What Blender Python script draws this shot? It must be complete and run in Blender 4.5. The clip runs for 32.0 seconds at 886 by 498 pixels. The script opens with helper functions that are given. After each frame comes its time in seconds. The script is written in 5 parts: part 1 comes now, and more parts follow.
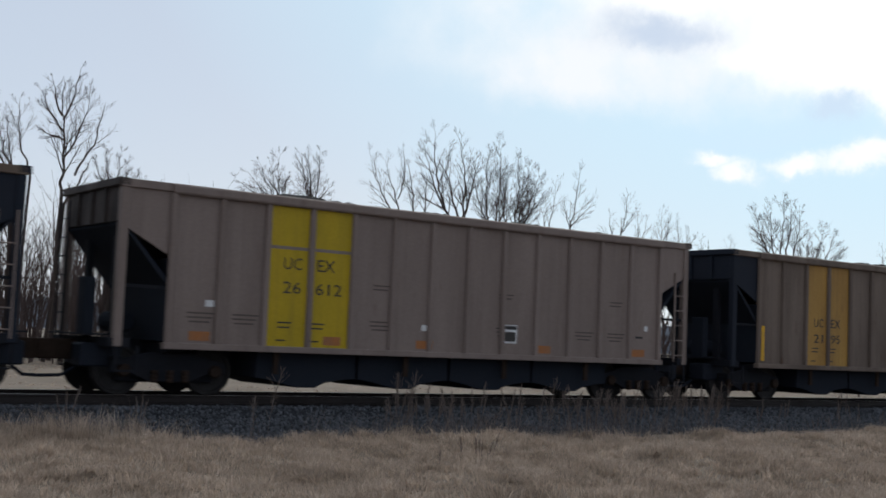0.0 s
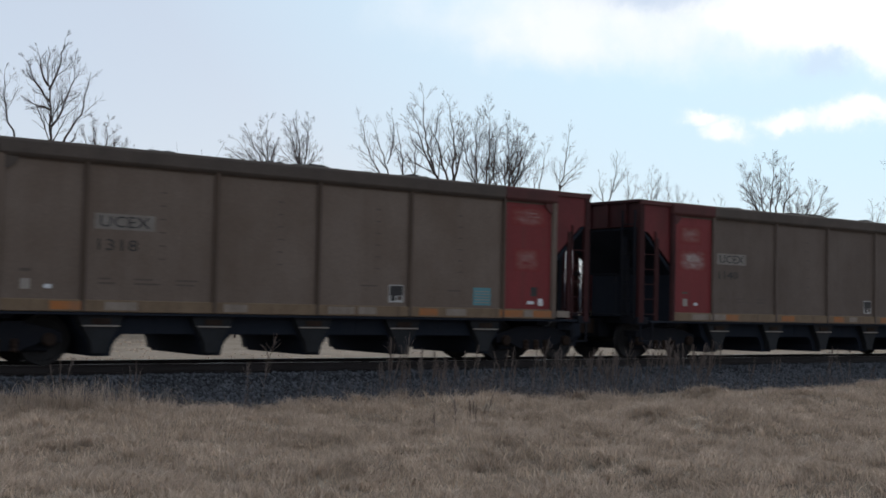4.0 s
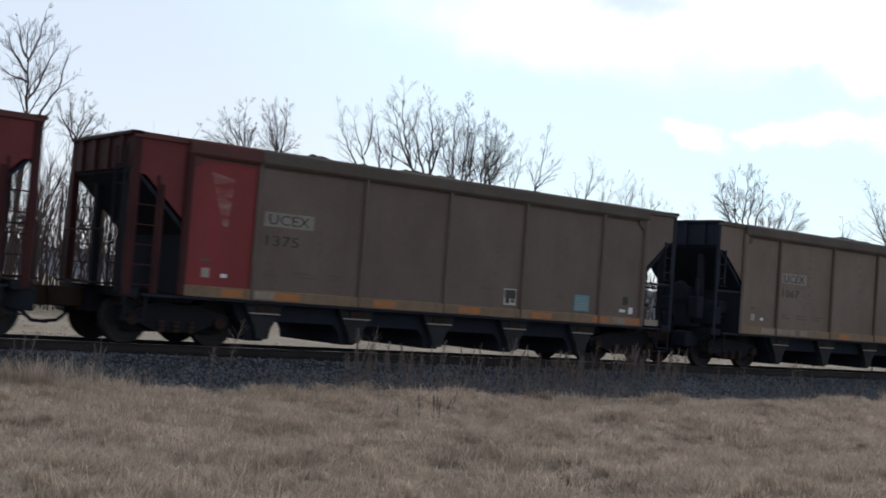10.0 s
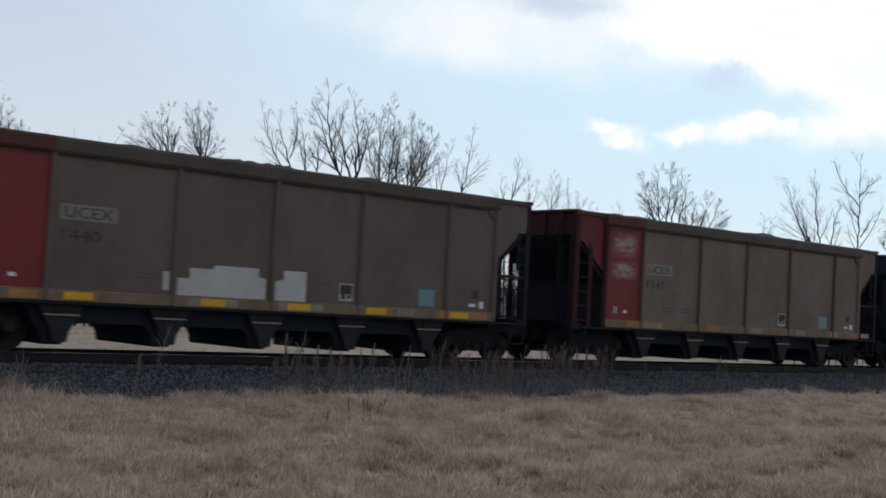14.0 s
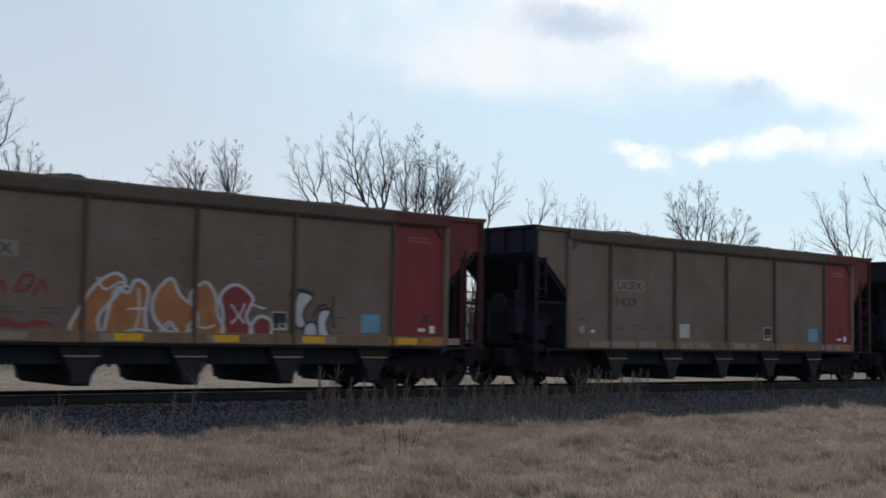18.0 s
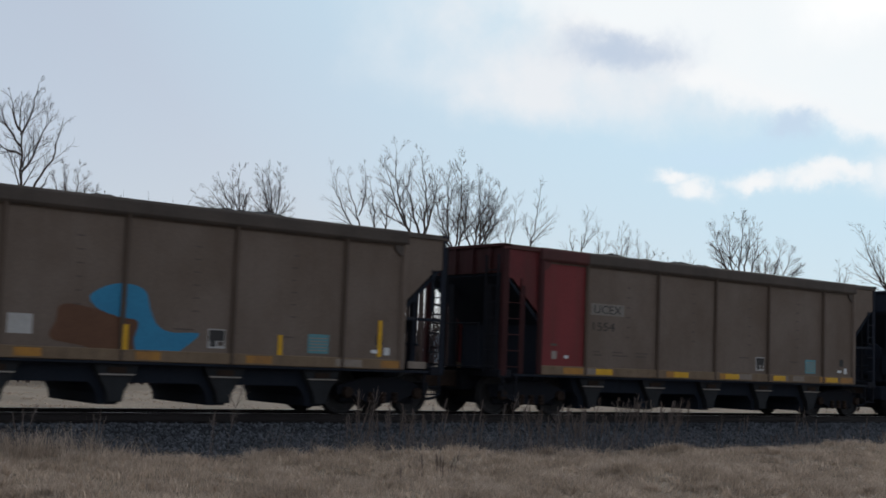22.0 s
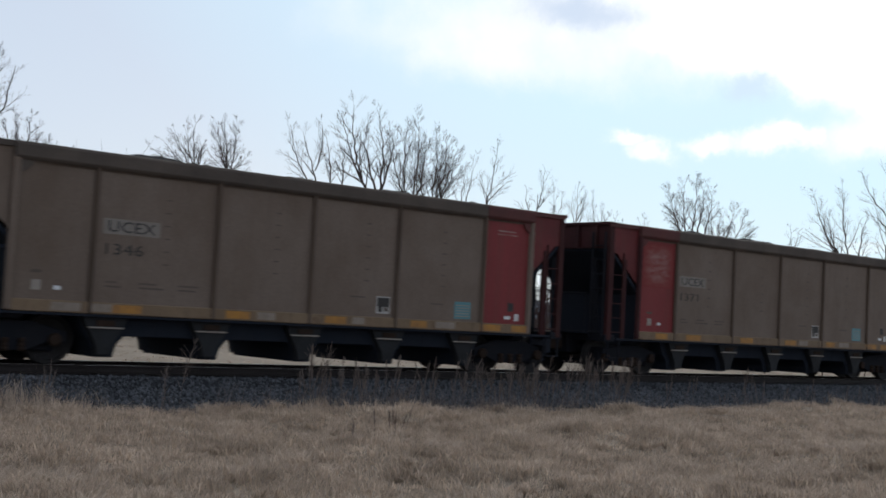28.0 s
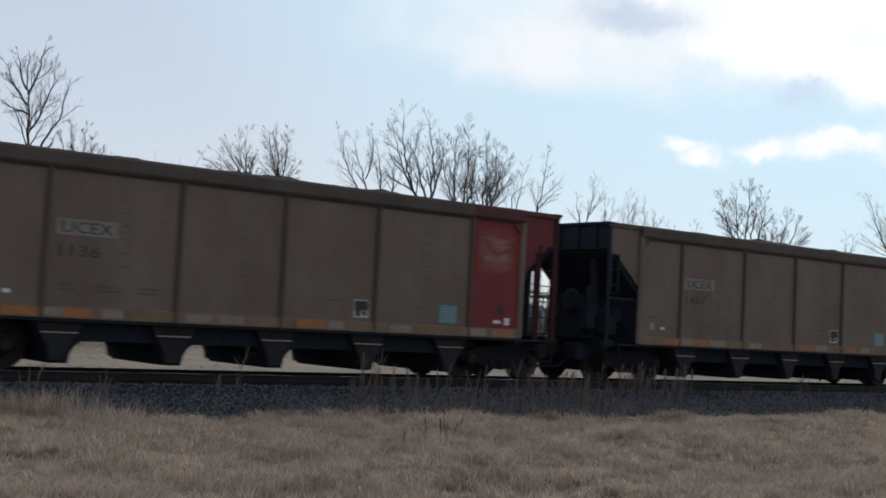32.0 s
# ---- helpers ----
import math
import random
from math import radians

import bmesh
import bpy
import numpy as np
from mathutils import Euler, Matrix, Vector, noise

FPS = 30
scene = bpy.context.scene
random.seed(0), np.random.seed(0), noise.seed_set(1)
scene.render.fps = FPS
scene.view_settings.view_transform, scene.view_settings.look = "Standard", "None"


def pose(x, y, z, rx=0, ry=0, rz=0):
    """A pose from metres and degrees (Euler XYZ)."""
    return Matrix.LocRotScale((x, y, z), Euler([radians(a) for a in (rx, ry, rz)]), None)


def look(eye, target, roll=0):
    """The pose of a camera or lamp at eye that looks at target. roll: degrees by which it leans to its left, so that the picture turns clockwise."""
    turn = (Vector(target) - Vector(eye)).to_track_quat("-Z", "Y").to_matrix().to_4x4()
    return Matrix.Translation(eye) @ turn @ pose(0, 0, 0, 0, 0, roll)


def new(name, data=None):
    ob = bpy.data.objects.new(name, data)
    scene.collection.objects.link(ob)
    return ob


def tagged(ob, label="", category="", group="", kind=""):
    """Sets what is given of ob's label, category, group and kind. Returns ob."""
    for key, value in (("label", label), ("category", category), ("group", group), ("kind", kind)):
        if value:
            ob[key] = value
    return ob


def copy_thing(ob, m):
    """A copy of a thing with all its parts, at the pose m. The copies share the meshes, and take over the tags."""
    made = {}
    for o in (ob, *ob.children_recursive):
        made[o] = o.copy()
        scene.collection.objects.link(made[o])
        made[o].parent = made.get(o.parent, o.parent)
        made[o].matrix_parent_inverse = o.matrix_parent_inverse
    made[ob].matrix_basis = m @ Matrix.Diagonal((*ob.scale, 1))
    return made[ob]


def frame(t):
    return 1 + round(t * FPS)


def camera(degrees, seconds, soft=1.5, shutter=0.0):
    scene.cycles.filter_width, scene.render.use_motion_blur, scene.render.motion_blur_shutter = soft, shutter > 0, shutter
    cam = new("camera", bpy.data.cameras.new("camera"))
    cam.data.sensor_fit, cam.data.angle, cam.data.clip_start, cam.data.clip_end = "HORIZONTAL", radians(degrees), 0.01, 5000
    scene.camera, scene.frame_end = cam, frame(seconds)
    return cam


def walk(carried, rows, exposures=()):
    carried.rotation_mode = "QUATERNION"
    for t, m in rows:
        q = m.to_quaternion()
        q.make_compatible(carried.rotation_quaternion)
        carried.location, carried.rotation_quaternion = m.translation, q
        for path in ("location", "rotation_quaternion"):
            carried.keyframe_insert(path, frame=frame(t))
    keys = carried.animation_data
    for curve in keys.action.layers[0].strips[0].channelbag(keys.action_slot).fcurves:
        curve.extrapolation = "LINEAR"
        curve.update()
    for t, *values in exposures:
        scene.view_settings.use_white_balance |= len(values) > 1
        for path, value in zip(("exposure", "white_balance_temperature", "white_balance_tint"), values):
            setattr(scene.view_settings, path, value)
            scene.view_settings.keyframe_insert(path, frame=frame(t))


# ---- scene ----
EYE = (0.0, 0.0, 1.19)
# seconds, heading from +x towards +y, tilt up, lean to the left, in degrees; z = 0 is the top of the rails
PATH = [
    (0, 53.97, 4.36, 2.38), (0.5, 52.76, 4.03, 2.38), (1, 52.11, 3.74, 1.93), (1.5, 52.56, 3.99, 3.85), (2, 53.27, 3.71, 3.29),
    (2.5, 52.88, 3.36, 2.73), (3, 51.98, 2.96, 1.52), (3.5, 53.19, 2.64, 1.74), (5.5, 53.61, 3.52, 0.23), (6, 53.85, 3.67, 0.02),
    (6.5, 53.66, 3.57, 1.21), (7, 52.80, 2.61, 1.60), (7.5, 53.90, 3.00, 3.18), (8, 56.28, 2.10, 3.03), (8.5, 55.26, 2.78, 4.75),
    (9, 56.60, 2.64, 4.27), (9.5, 56.00, 2.40, 4.07), (10, 52.17, 2.49, 4.29), (10.5, 50.25, 2.50, 2.46), (11, 49.42, 1.91, 2.79),
    (11.5, 49.53, 2.22, 2.84), (12, 50.04, 2.62, 1.72), (12.5, 50.69, 3.25, 1.85), (13, 47.93, 3.57, 1.04), (13.5, 47.46, 3.05, 2.40),
    (14, 48.78, 2.80, 3.20), (14.5, 48.00, 3.11, 2.29), (15, 48.62, 3.50, 2.10), (15.5, 50.47, 3.82, 1.39), (17.5, 50.59, 4.24, 0.59),
    (18, 50.20, 4.07, 1.11), (18.5, 49.85, 4.75, 1.46), (19, 49.43, 4.92, 1.60), (19.5, 48.90, 4.64, 2.07), (20, 49.81, 3.72, 2.39),
    (20.5, 50.40, 4.29, 1.75), (21, 50.38, 4.61, 1.93), (21.5, 51.34, 5.40, 1.45), (22, 52.17, 5.20, 2.27), (22.5, 51.85, 5.00, 2.16),
    (23, 52.99, 5.04, 3.04), (23.5, 54.50, 5.27, 4.14), (24, 54.99, 5.04, 4.72), (24.5, 54.08, 4.58, 4.09), (25, 53.02, 4.21, 3.30),
    (25.5, 51.39, 4.49, 3.23), (26, 49.97, 4.43, 2.88), (26.5, 49.81, 4.18, 2.86), (28.5, 50.08, 2.90, 3.18), (29, 50.20, 2.47, 3.00),
    (29.5, 51.07, 2.49, 2.71), (30, 51.05, 3.21, 2.13), (30.5, 51.15, 4.02, 2.53), (31, 51.63, 4.18, 2.56), (31.5, 51.84, 3.88, 2.81),
    (32, 52.38, 3.53, 3.00),
]


def view(heading, tilt, lean):
    h, p = radians(heading), radians(tilt)
    way = Vector((math.cos(h) * math.cos(p), math.sin(h) * math.cos(p), math.sin(p)))
    return look(EYE, Vector(EYE) + way * 10, lean)


cam = camera(39.93, 32.0, soft=1.7, shutter=0.22)
EXPOSURES = [(0, 0.02), (3.5, 0.07), (6.5, 0.12), (8, 0.40), (9.5, 0.34), (11.5, 0.27), (13, 0.07), (14, 0.0), (15.5, 0.02), (18, -0.01), (19, -0.17), (20, -0.12), (21, -0.08), (22, -0.16), (25, -0.10), (28.5, 0.14), (30, 0.10), (31, -0.06), (32, -0.01)]
walk(cam, [(t, view(h, p, r)) for t, h, p, r in PATH], EXPOSURES)

# ---- light ----
SUN_AZ, SUN_EL = 26.0, 38.0
CLOUD_SEED = 3.0
world = bpy.data.worlds.new("sky")
scene.world = world
world.use_nodes = True
nt = world.node_tree
nt.nodes.clear()


def node(tree, kind, **values):
    n = tree.nodes.new(kind)
    for key, value in values.items():
        if key in n.inputs:
            n.inputs[key].default_value = value
    return n


def link(tree, a, b):
    tree.links.new(a, b)


def maths(tree, op, a, b=None, c=None, clamp=False):
    n = tree.nodes.new("ShaderNodeMath")
    n.operation, n.use_clamp = op, clamp
    for i, v in enumerate((a, b, c)):
        if v is None:
            continue
        if isinstance(v, (int, float)):
            n.inputs[i].default_value = v
        else:
            tree.links.new(v, n.inputs[i])
    return n.outputs[0]


def ramp(tree, fac, stops):
    n = tree.nodes.new("ShaderNodeValToRGB")
    els = n.color_ramp.elements
    while len(els) < len(stops):
        els.new(0.5)
    for e, (pos, col) in zip(els, stops):
        e.position = pos
        e.color = (*col, 1) if len(col) == 3 else col
    tree.links.new(fac, n.inputs[0])
    return n.outputs[0]


def mix(tree, fac, a, b, blend="MIX"):
    n = tree.nodes.new("ShaderNodeMix")
    n.data_type, n.blend_type = "RGBA", blend
    for sock, v in ((n.inputs[0], fac), (n.inputs[6], a), (n.inputs[7], b)):
        if isinstance(v, (int, float)):
            sock.default_value = v
        elif isinstance(v, tuple):
            sock.default_value = (*v, 1)
        else:
            tree.links.new(v, sock)
    return n.outputs[2]


def build_sky():
    """Nishita sky under a pale veil, with broken cloud that is brightest round the hidden sun."""
    sky = nt.nodes.new("ShaderNodeTexSky")
    sky.sky_type, sky.sun_disc = "NISHITA", False
    sky.sun_elevation, sky.sun_rotation = radians(SUN_EL), radians(90 - SUN_AZ)
    sky.dust_density, sky.air_density, sky.ozone_density = 1.5, 1.0, 2.0
    coord = nt.nodes.new("ShaderNodeTexCoord")
    sep = nt.nodes.new("ShaderNodeSeparateXYZ")
    link(nt, coord.outputs["Generated"], sep.inputs[0])
    height = maths(nt, "ADD", maths(nt, "MAXIMUM", sep.outputs[2], 0.0), 0.12)
    flat = nt.nodes.new("ShaderNodeCombineXYZ")
    link(nt, maths(nt, "DIVIDE", sep.outputs[0], height), flat.inputs[0])
    link(nt, maths(nt, "DIVIDE", sep.outputs[1], height), flat.inputs[1])
    flat.inputs[2].default_value = CLOUD_SEED
    clouds = node(nt, "ShaderNodeTexNoise", Scale=1.5, Detail=7.0, Roughness=0.55, Distortion=0.3)
    link(nt, flat.outputs[0], clouds.inputs["Vector"])
    veils = node(nt, "ShaderNodeTexNoise", Scale=0.25, Detail=4.0, Roughness=0.5)
    link(nt, flat.outputs[0], veils.inputs["Vector"])
    dot = nt.nodes.new("ShaderNodeVectorMath")
    dot.operation = "DOT_PRODUCT"
    a, e = radians(SUN_AZ), radians(SUN_EL)
    dot.inputs[1].default_value = (math.cos(a) * math.cos(e), math.sin(a) * math.cos(e), math.sin(e))
    link(nt, coord.outputs["Generated"], dot.inputs[0])
    facing = maths(nt, "MAXIMUM", dot.outputs["Value"], 0.0)
    near = maths(nt, "POWER", facing, 7.0)
    # the veil: blue-grey, paler towards the horizon, clearer and bluer below the cloud bank
    low = maths(nt, "POWER", maths(nt, "SUBTRACT", 1.0, maths(nt, "MAXIMUM", sep.outputs[2], 0.0), clamp=True), 6.0)
    veil = mix(nt, low, (5.7, 6.6, 7.8), (7.5, 8.0, 8.9))
    veil = mix(nt, maths(nt, "MULTIPLY", veils.outputs[0], 0.4), veil, (7.1, 7.6, 8.6))
    base = mix(nt, 0.75, sky.outputs[0], veil)
    base = mix(nt, ramp(nt, facing, [(0.72, (0, 0, 0)), (0.86, (0.75, 0.75, 0.75))]), base, (6.2, 8.7, 10.2))
    # compass direction and height of a sky point in degrees, frayed by noise
    fray = node(nt, "ShaderNodeTexNoise", Scale=9.0, Detail=6.0, Roughness=0.58)
    link(nt, coord.outputs["Generated"], fray.inputs["Vector"])
    parts = nt.nodes.new("ShaderNodeSeparateColor")
    link(nt, fray.outputs["Color"], parts.inputs[0])
    u = maths(nt, "MULTIPLY", maths(nt, "ARCTAN2", sep.outputs[1], sep.outputs[0]), 180 / math.pi)
    v = maths(nt, "MULTIPLY", maths(nt, "ARCSINE", sep.outputs[2]), 180 / math.pi)
    tufts = node(nt, "ShaderNodeTexNoise", Scale=38.0, Detail=5.0, Roughness=0.62)
    link(nt, coord.outputs["Generated"], tufts.inputs["Vector"])
    tuft = nt.nodes.new("ShaderNodeSeparateColor")
    link(nt, tufts.outputs["Color"], tuft.inputs[0])
    calm_u, calm_v = u, v
    u = maths(nt, "ADD", u, maths(nt, "MULTIPLY_ADD", parts.outputs[0], 6.0, -3.0))
    v = maths(nt, "ADD", v, maths(nt, "MULTIPLY_ADD", parts.outputs[1], 3.6, -1.8))
    u = maths(nt, "ADD", u, maths(nt, "MULTIPLY_ADD", tuft.outputs[0], 2.0, -1.0))
    v = maths(nt, "ADD", v, maths(nt, "MULTIPLY_ADD", tuft.outputs[1], 1.2, -0.6))

    def times(a, b):
        return maths(nt, "MULTIPLY", a, b)

    def spot(u0, v0, ru, rv, hard=1.0):
        """1 in the middle of an oval, falling to 0 outside it."""
        a = maths(nt, "MULTIPLY_ADD", u, 1 / ru, -u0 / ru)
        b = maths(nt, "MULTIPLY_ADD", v, 1 / rv, -v0 / rv)
        d = maths(nt, "MULTIPLY_ADD", a, a, times(b, b))
        return maths(nt, "POWER", 2.718, times(maths(nt, "POWER", d, hard), -1.0))

    def rise(x, lo, hi):
        n = nt.nodes.new("ShaderNodeMapRange")
        n.interpolation_type = "SMOOTHSTEP"
        n.inputs[1].default_value, n.inputs[2].default_value = lo, hi
        link(nt, x, n.inputs[0])
        return n.outputs[0]

    def over(a, b):
        return maths(nt, "MAXIMUM", a, b)

    # this stretch of cloud lies over the far side of the field
    here = times(times(rise(calm_u, 12.0, 25.0), rise(calm_v, 26.0, 18.0)), rise(calm_v, 3.0, 6.5))
    grain = times(maths(nt, "MULTIPLY_ADD", parts.outputs[2], 2.6, -0.55, clamp=True), here)
    # a thin pale sheet with a sagging lower edge
    off = maths(nt, "ADD", u, -41.5)
    sheet = maths(nt, "SUBTRACT", v, maths(nt, "MULTIPLY_ADD", times(off, off), 0.0085, 10.9))
    sheet = times(times(rise(sheet, -0.6, 1.3), rise(u, 59.0, 50.0)), 0.95)
    sheet = times(sheet, grain)
    col = mix(nt, sheet, base, (9.3, 9.6, 10.0))
    # the bank above it, brightest along its slanting edge
    edge = maths(nt, "SUBTRACT", v, maths(nt, "MULTIPLY_ADD", u, 0.36, -0.85))
    bank = times(times(rise(edge, -0.9, 0.9), rise(u, 56.0, 44.0)), here)
    col = mix(nt, times(bank, 0.85), col, (10.3, 10.7, 10.9))
    rim = times(times(maths(nt, "POWER", 2.718, times(times(edge, edge), -2.2)), rise(u, 50.0, 41.0)), here)
    col = mix(nt, times(rim, 0.8), col, (10.6, 10.7, 10.8))
    col = mix(nt, times(times(rise(v, 14.2, 16.5), rise(u, 38.0, 33.0)), here), col, (11.5, 11.5, 11.5))
    # clear air under the bank, two grey bellies, and a line of small bright cumulus
    col = mix(nt, times(spot(39.0, 10.2, 3.4, 0.75), 0.7), col, (6.6, 8.4, 10.1))
    col = mix(nt, times(spot(44.2, 14.6, 2.8, 0.8, 1.5), 0.95), col, (6.0, 7.0, 8.5))
    col = mix(nt, times(spot(35.7, 11.05, 1.1, 0.65, 1.4), 0.95), col, (6.4, 7.8, 9.4))
    puffs = over(over(spot(41.2, 9.15, 1.1, 0.36, 1.5), spot(40.2, 8.55, 1.0, 0.55, 1.5)), over(spot(37.1, 8.95, 1.5, 0.40, 1.5), spot(34.5, 8.95, 1.7, 0.5, 1.5)))
    puffs = over(puffs, spot(30.0, 9.0, 3.6, 0.95, 1.5))
    col = mix(nt, times(puffs, 0.95), col, (10.4, 10.5, 10.6))
    # the rest of the sky, up to the hidden sun
    bright = nt.nodes.new("ShaderNodeVectorMath")
    bright.operation = "SCALE"
    bright.inputs[0].default_value = (0.97, 0.985, 1.0)
    link(nt, maths(nt, "MULTIPLY_ADD", near, 13.0, 6.9), bright.inputs["Scale"])
    field = maths(nt, "MULTIPLY_ADD", maths(nt, "SUBTRACT", clouds.outputs[0], 0.5), 1.25, maths(nt, "MULTIPLY_ADD", facing, 3.0, -2.11))
    cover = ramp(nt, field, [(0.40, (0, 0, 0)), (0.50, (0.42, 0.42, 0.42)), (0.64, (1, 1, 1))])
    col = mix(nt, times(cover, maths(nt, "SUBTRACT", 1.0, here)), col, bright.outputs[0])
    bg = node(nt, "ShaderNodeBackground", Strength=0.10)
    link(nt, col, bg.inputs[0])
    out = nt.nodes.new("ShaderNodeOutputWorld")
    link(nt, bg.outputs[0], out.inputs[0])


build_sky()
sun = new("sun", bpy.data.lights.new("sun", "SUN"))
sun.data.energy, sun.data.angle, sun.data.color = 0.9, radians(12), (1.0, 0.95, 0.88)
sa, se = radians(SUN_AZ), radians(SUN_EL)
sun.matrix_world = look((math.cos(sa) * math.cos(se) * 100, math.sin(sa) * math.cos(se) * 100, math.sin(se) * 100), (0, 0, 0))


# ---- materials ----
def material(name, colour, rough=0.7, metal=0.0, dirt=None, amount=0.4, grain=25.0, blotch=1.2, bump=0.15, streak=1.0, vary=0.0, island=False, thin=0.0, spec=0.25, rust=0.0):
    """Two scales of variation: blotches that fade towards a dirt colour, and a fine grain that also gives relief."""
    m = bpy.data.materials.new(name)
    m.use_nodes = True
    t = m.node_tree
    b = t.nodes["Principled BSDF"]
    b.inputs["Metallic"].default_value = metal
    b.inputs["Specular IOR Level"].default_value = spec
    coord = t.nodes.new("ShaderNodeTexCoord")
    info = t.nodes.new("ShaderNodeObjectInfo")
    mapping = t.nodes.new("ShaderNodeMapping")
    mapping.inputs["Scale"].default_value = (1, 1, 1 / streak)
    link(t, coord.outputs["Object"], mapping.inputs[0])
    off = t.nodes.new("ShaderNodeVectorMath")
    off.operation = "ADD"
    shift = t.nodes.new("ShaderNodeCombineXYZ")
    link(t, maths(t, "MULTIPLY", info.outputs["Random"], 40.0), shift.inputs[1])
    link(t, mapping.outputs[0], off.inputs[0])
    link(t, shift.outputs[0], off.inputs[1])
    big = node(t, "ShaderNodeTexNoise", Scale=blotch, Detail=5.0, Roughness=0.6)
    fine = node(t, "ShaderNodeTexNoise", Scale=grain, Detail=3.0, Roughness=0.65)
    link(t, off.outputs[0], big.inputs["Vector"])
    link(t, coord.outputs["Object"], fine.inputs["Vector"])
    dirt = dirt or tuple(c * 0.55 for c in colour)
    fac = maths(t, "MULTIPLY", ramp(t, big.outputs[0], [(0.36, (0, 0, 0)), (0.68, (1, 1, 1))]), amount)
    col = mix(t, fac, tuple(colour), tuple(dirt))
    if rust:
        # narrow runs of rust and coal dust down the sheet, and small scabs
        run_map = t.nodes.new("ShaderNodeMapping")
        run_map.inputs["Scale"].default_value = (5.0, 5.0, 0.35)
        link(t, off.outputs[0], run_map.inputs[0])
        runs = node(t, "ShaderNodeTexNoise", Scale=1.0, Detail=6.0, Roughness=0.7)
        link(t, run_map.outputs[0], runs.inputs["Vector"])
        scabs = node(t, "ShaderNodeTexNoise", Scale=4.0, Detail=6.0, Roughness=0.75)
        link(t, off.outputs[0], scabs.inputs["Vector"])
        run_f = maths(t, "MULTIPLY", ramp(t, runs.outputs[0], [(0.50, (0, 0, 0)), (0.74, (1, 1, 1))]), rust)
        scab_f = maths(t, "MULTIPLY", ramp(t, scabs.outputs[0], [(0.60, (0, 0, 0)), (0.70, (1, 1, 1))]), rust * 0.9)
        col = mix(t, run_f, col, (0.062, 0.040, 0.029))
        col = mix(t, scab_f, col, (0.085, 0.042, 0.024))
    tone = maths(t, "MULTIPLY_ADD", fine.outputs[0], 0.5, 0.75)
    if vary or island:
        rnd = info.outputs["Random"]
        if island:
            rnd = t.nodes.new("ShaderNodeNewGeometry").outputs["Random Per Island"]
        tone = maths(t, "MULTIPLY", tone, maths(t, "MULTIPLY_ADD", rnd, 2 * vary, 1 - vary))
    scale = t.nodes.new("ShaderNodeVectorMath")
    scale.operation = "SCALE"
    link(t, col, scale.inputs[0])
    link(t, tone, scale.inputs["Scale"])
    link(t, scale.outputs[0], b.inputs["Base Color"])
    link(t, maths(t, "MULTIPLY_ADD", big.outputs[0], 0.25, rough - 0.12, clamp=True), b.inputs["Roughness"])
    if bump:
        bp = node(t, "ShaderNodeBump", Strength=bump, Distance=0.01)
        link(t, fine.outputs[0], bp.inputs["Height"])
        link(t, bp.outputs[0], b.inputs["Normal"])
    if thin:
        # light passes through thin blades
        glow = t.nodes.new("ShaderNodeBsdfTranslucent")
        link(t, scale.outputs[0], glow.inputs["Color"])
        both = t.nodes.new("ShaderNodeMixShader")
        both.inputs[0].default_value = thin
        link(t, b.outputs[0], both.inputs[1])
        link(t, glow.outputs[0], both.inputs[2])
        link(t, both.outputs[0], t.nodes["Material Output"].inputs["Surface"])
    return m


TAN = material("tan_paint", (0.149, 0.111, 0.088), 0.65, dirt=(0.098, 0.066, 0.046), amount=0.6, blotch=0.8, streak=1.3, bump=0.06, rust=0.16)
# the tan about a fifth darker, for five of the cars
TAN_DARK = material("deeper_tan_paint", (0.118, 0.088, 0.071), 0.65, dirt=(0.075, 0.053, 0.041), amount=0.6, blotch=0.8, streak=1.3, bump=0.06, rust=0.2)
# browner, darker tan for the slim ribs
POST = material("dark_tan_paint", (0.095, 0.065, 0.047), 0.7, dirt=(0.045, 0.031, 0.024), amount=0.6, blotch=1.5, streak=5.0, bump=0.1)
TAUPE = material("taupe_paint", (0.205, 0.157, 0.137), 0.6, dirt=(0.135, 0.10, 0.086), amount=0.5, blotch=1.2, streak=4.0, bump=0.1, rust=0.28)
# taupe darkened by soot and by end-face shade mixed into the colour
TAUPE_DARK = material("sooty_shaded_taupe_paint", (0.07, 0.054, 0.048), 0.65, dirt=(0.014, 0.012, 0.012), amount=0.9, blotch=1.5, streak=2.0, spec=0.1)
GREY_BROWN = material("weathered_grey_brown_paint", (0.155, 0.115, 0.092), 0.7, dirt=(0.07, 0.05, 0.04), amount=0.75, blotch=1.0, streak=4.0, bump=0.12, rust=0.6)
RUSTY_BROWN = material("rusty_brown_paint", (0.140, 0.101, 0.076), 0.7, dirt=(0.080, 0.055, 0.042), amount=0.75, blotch=1.0, streak=2.0, bump=0.12, rust=0.5)
RED = material("red_paint", (0.180, 0.024, 0.026), 0.6, dirt=(0.105, 0.022, 0.019), amount=0.55, blotch=1.3, streak=3.0, bump=0.1, rust=0.35)
# red darkened for the shade on end faces; also the maroon posts
DARK_RED = material("dark_and_shaded_red_paint", (0.046, 0.013, 0.0135), 0.65, dirt=(0.018, 0.009, 0.0095), amount=0.6, spec=0.12, rust=0.3)
# the blue lift of the next three blacks paints in veiling glare
BLACK = material("black_and_shade_paint", (0.0155, 0.019, 0.028), 0.6, dirt=(0.021, 0.0225, 0.029), amount=0.5, spec=0.08)
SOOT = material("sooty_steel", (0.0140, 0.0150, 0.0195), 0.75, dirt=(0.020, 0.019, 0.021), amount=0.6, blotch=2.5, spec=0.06)
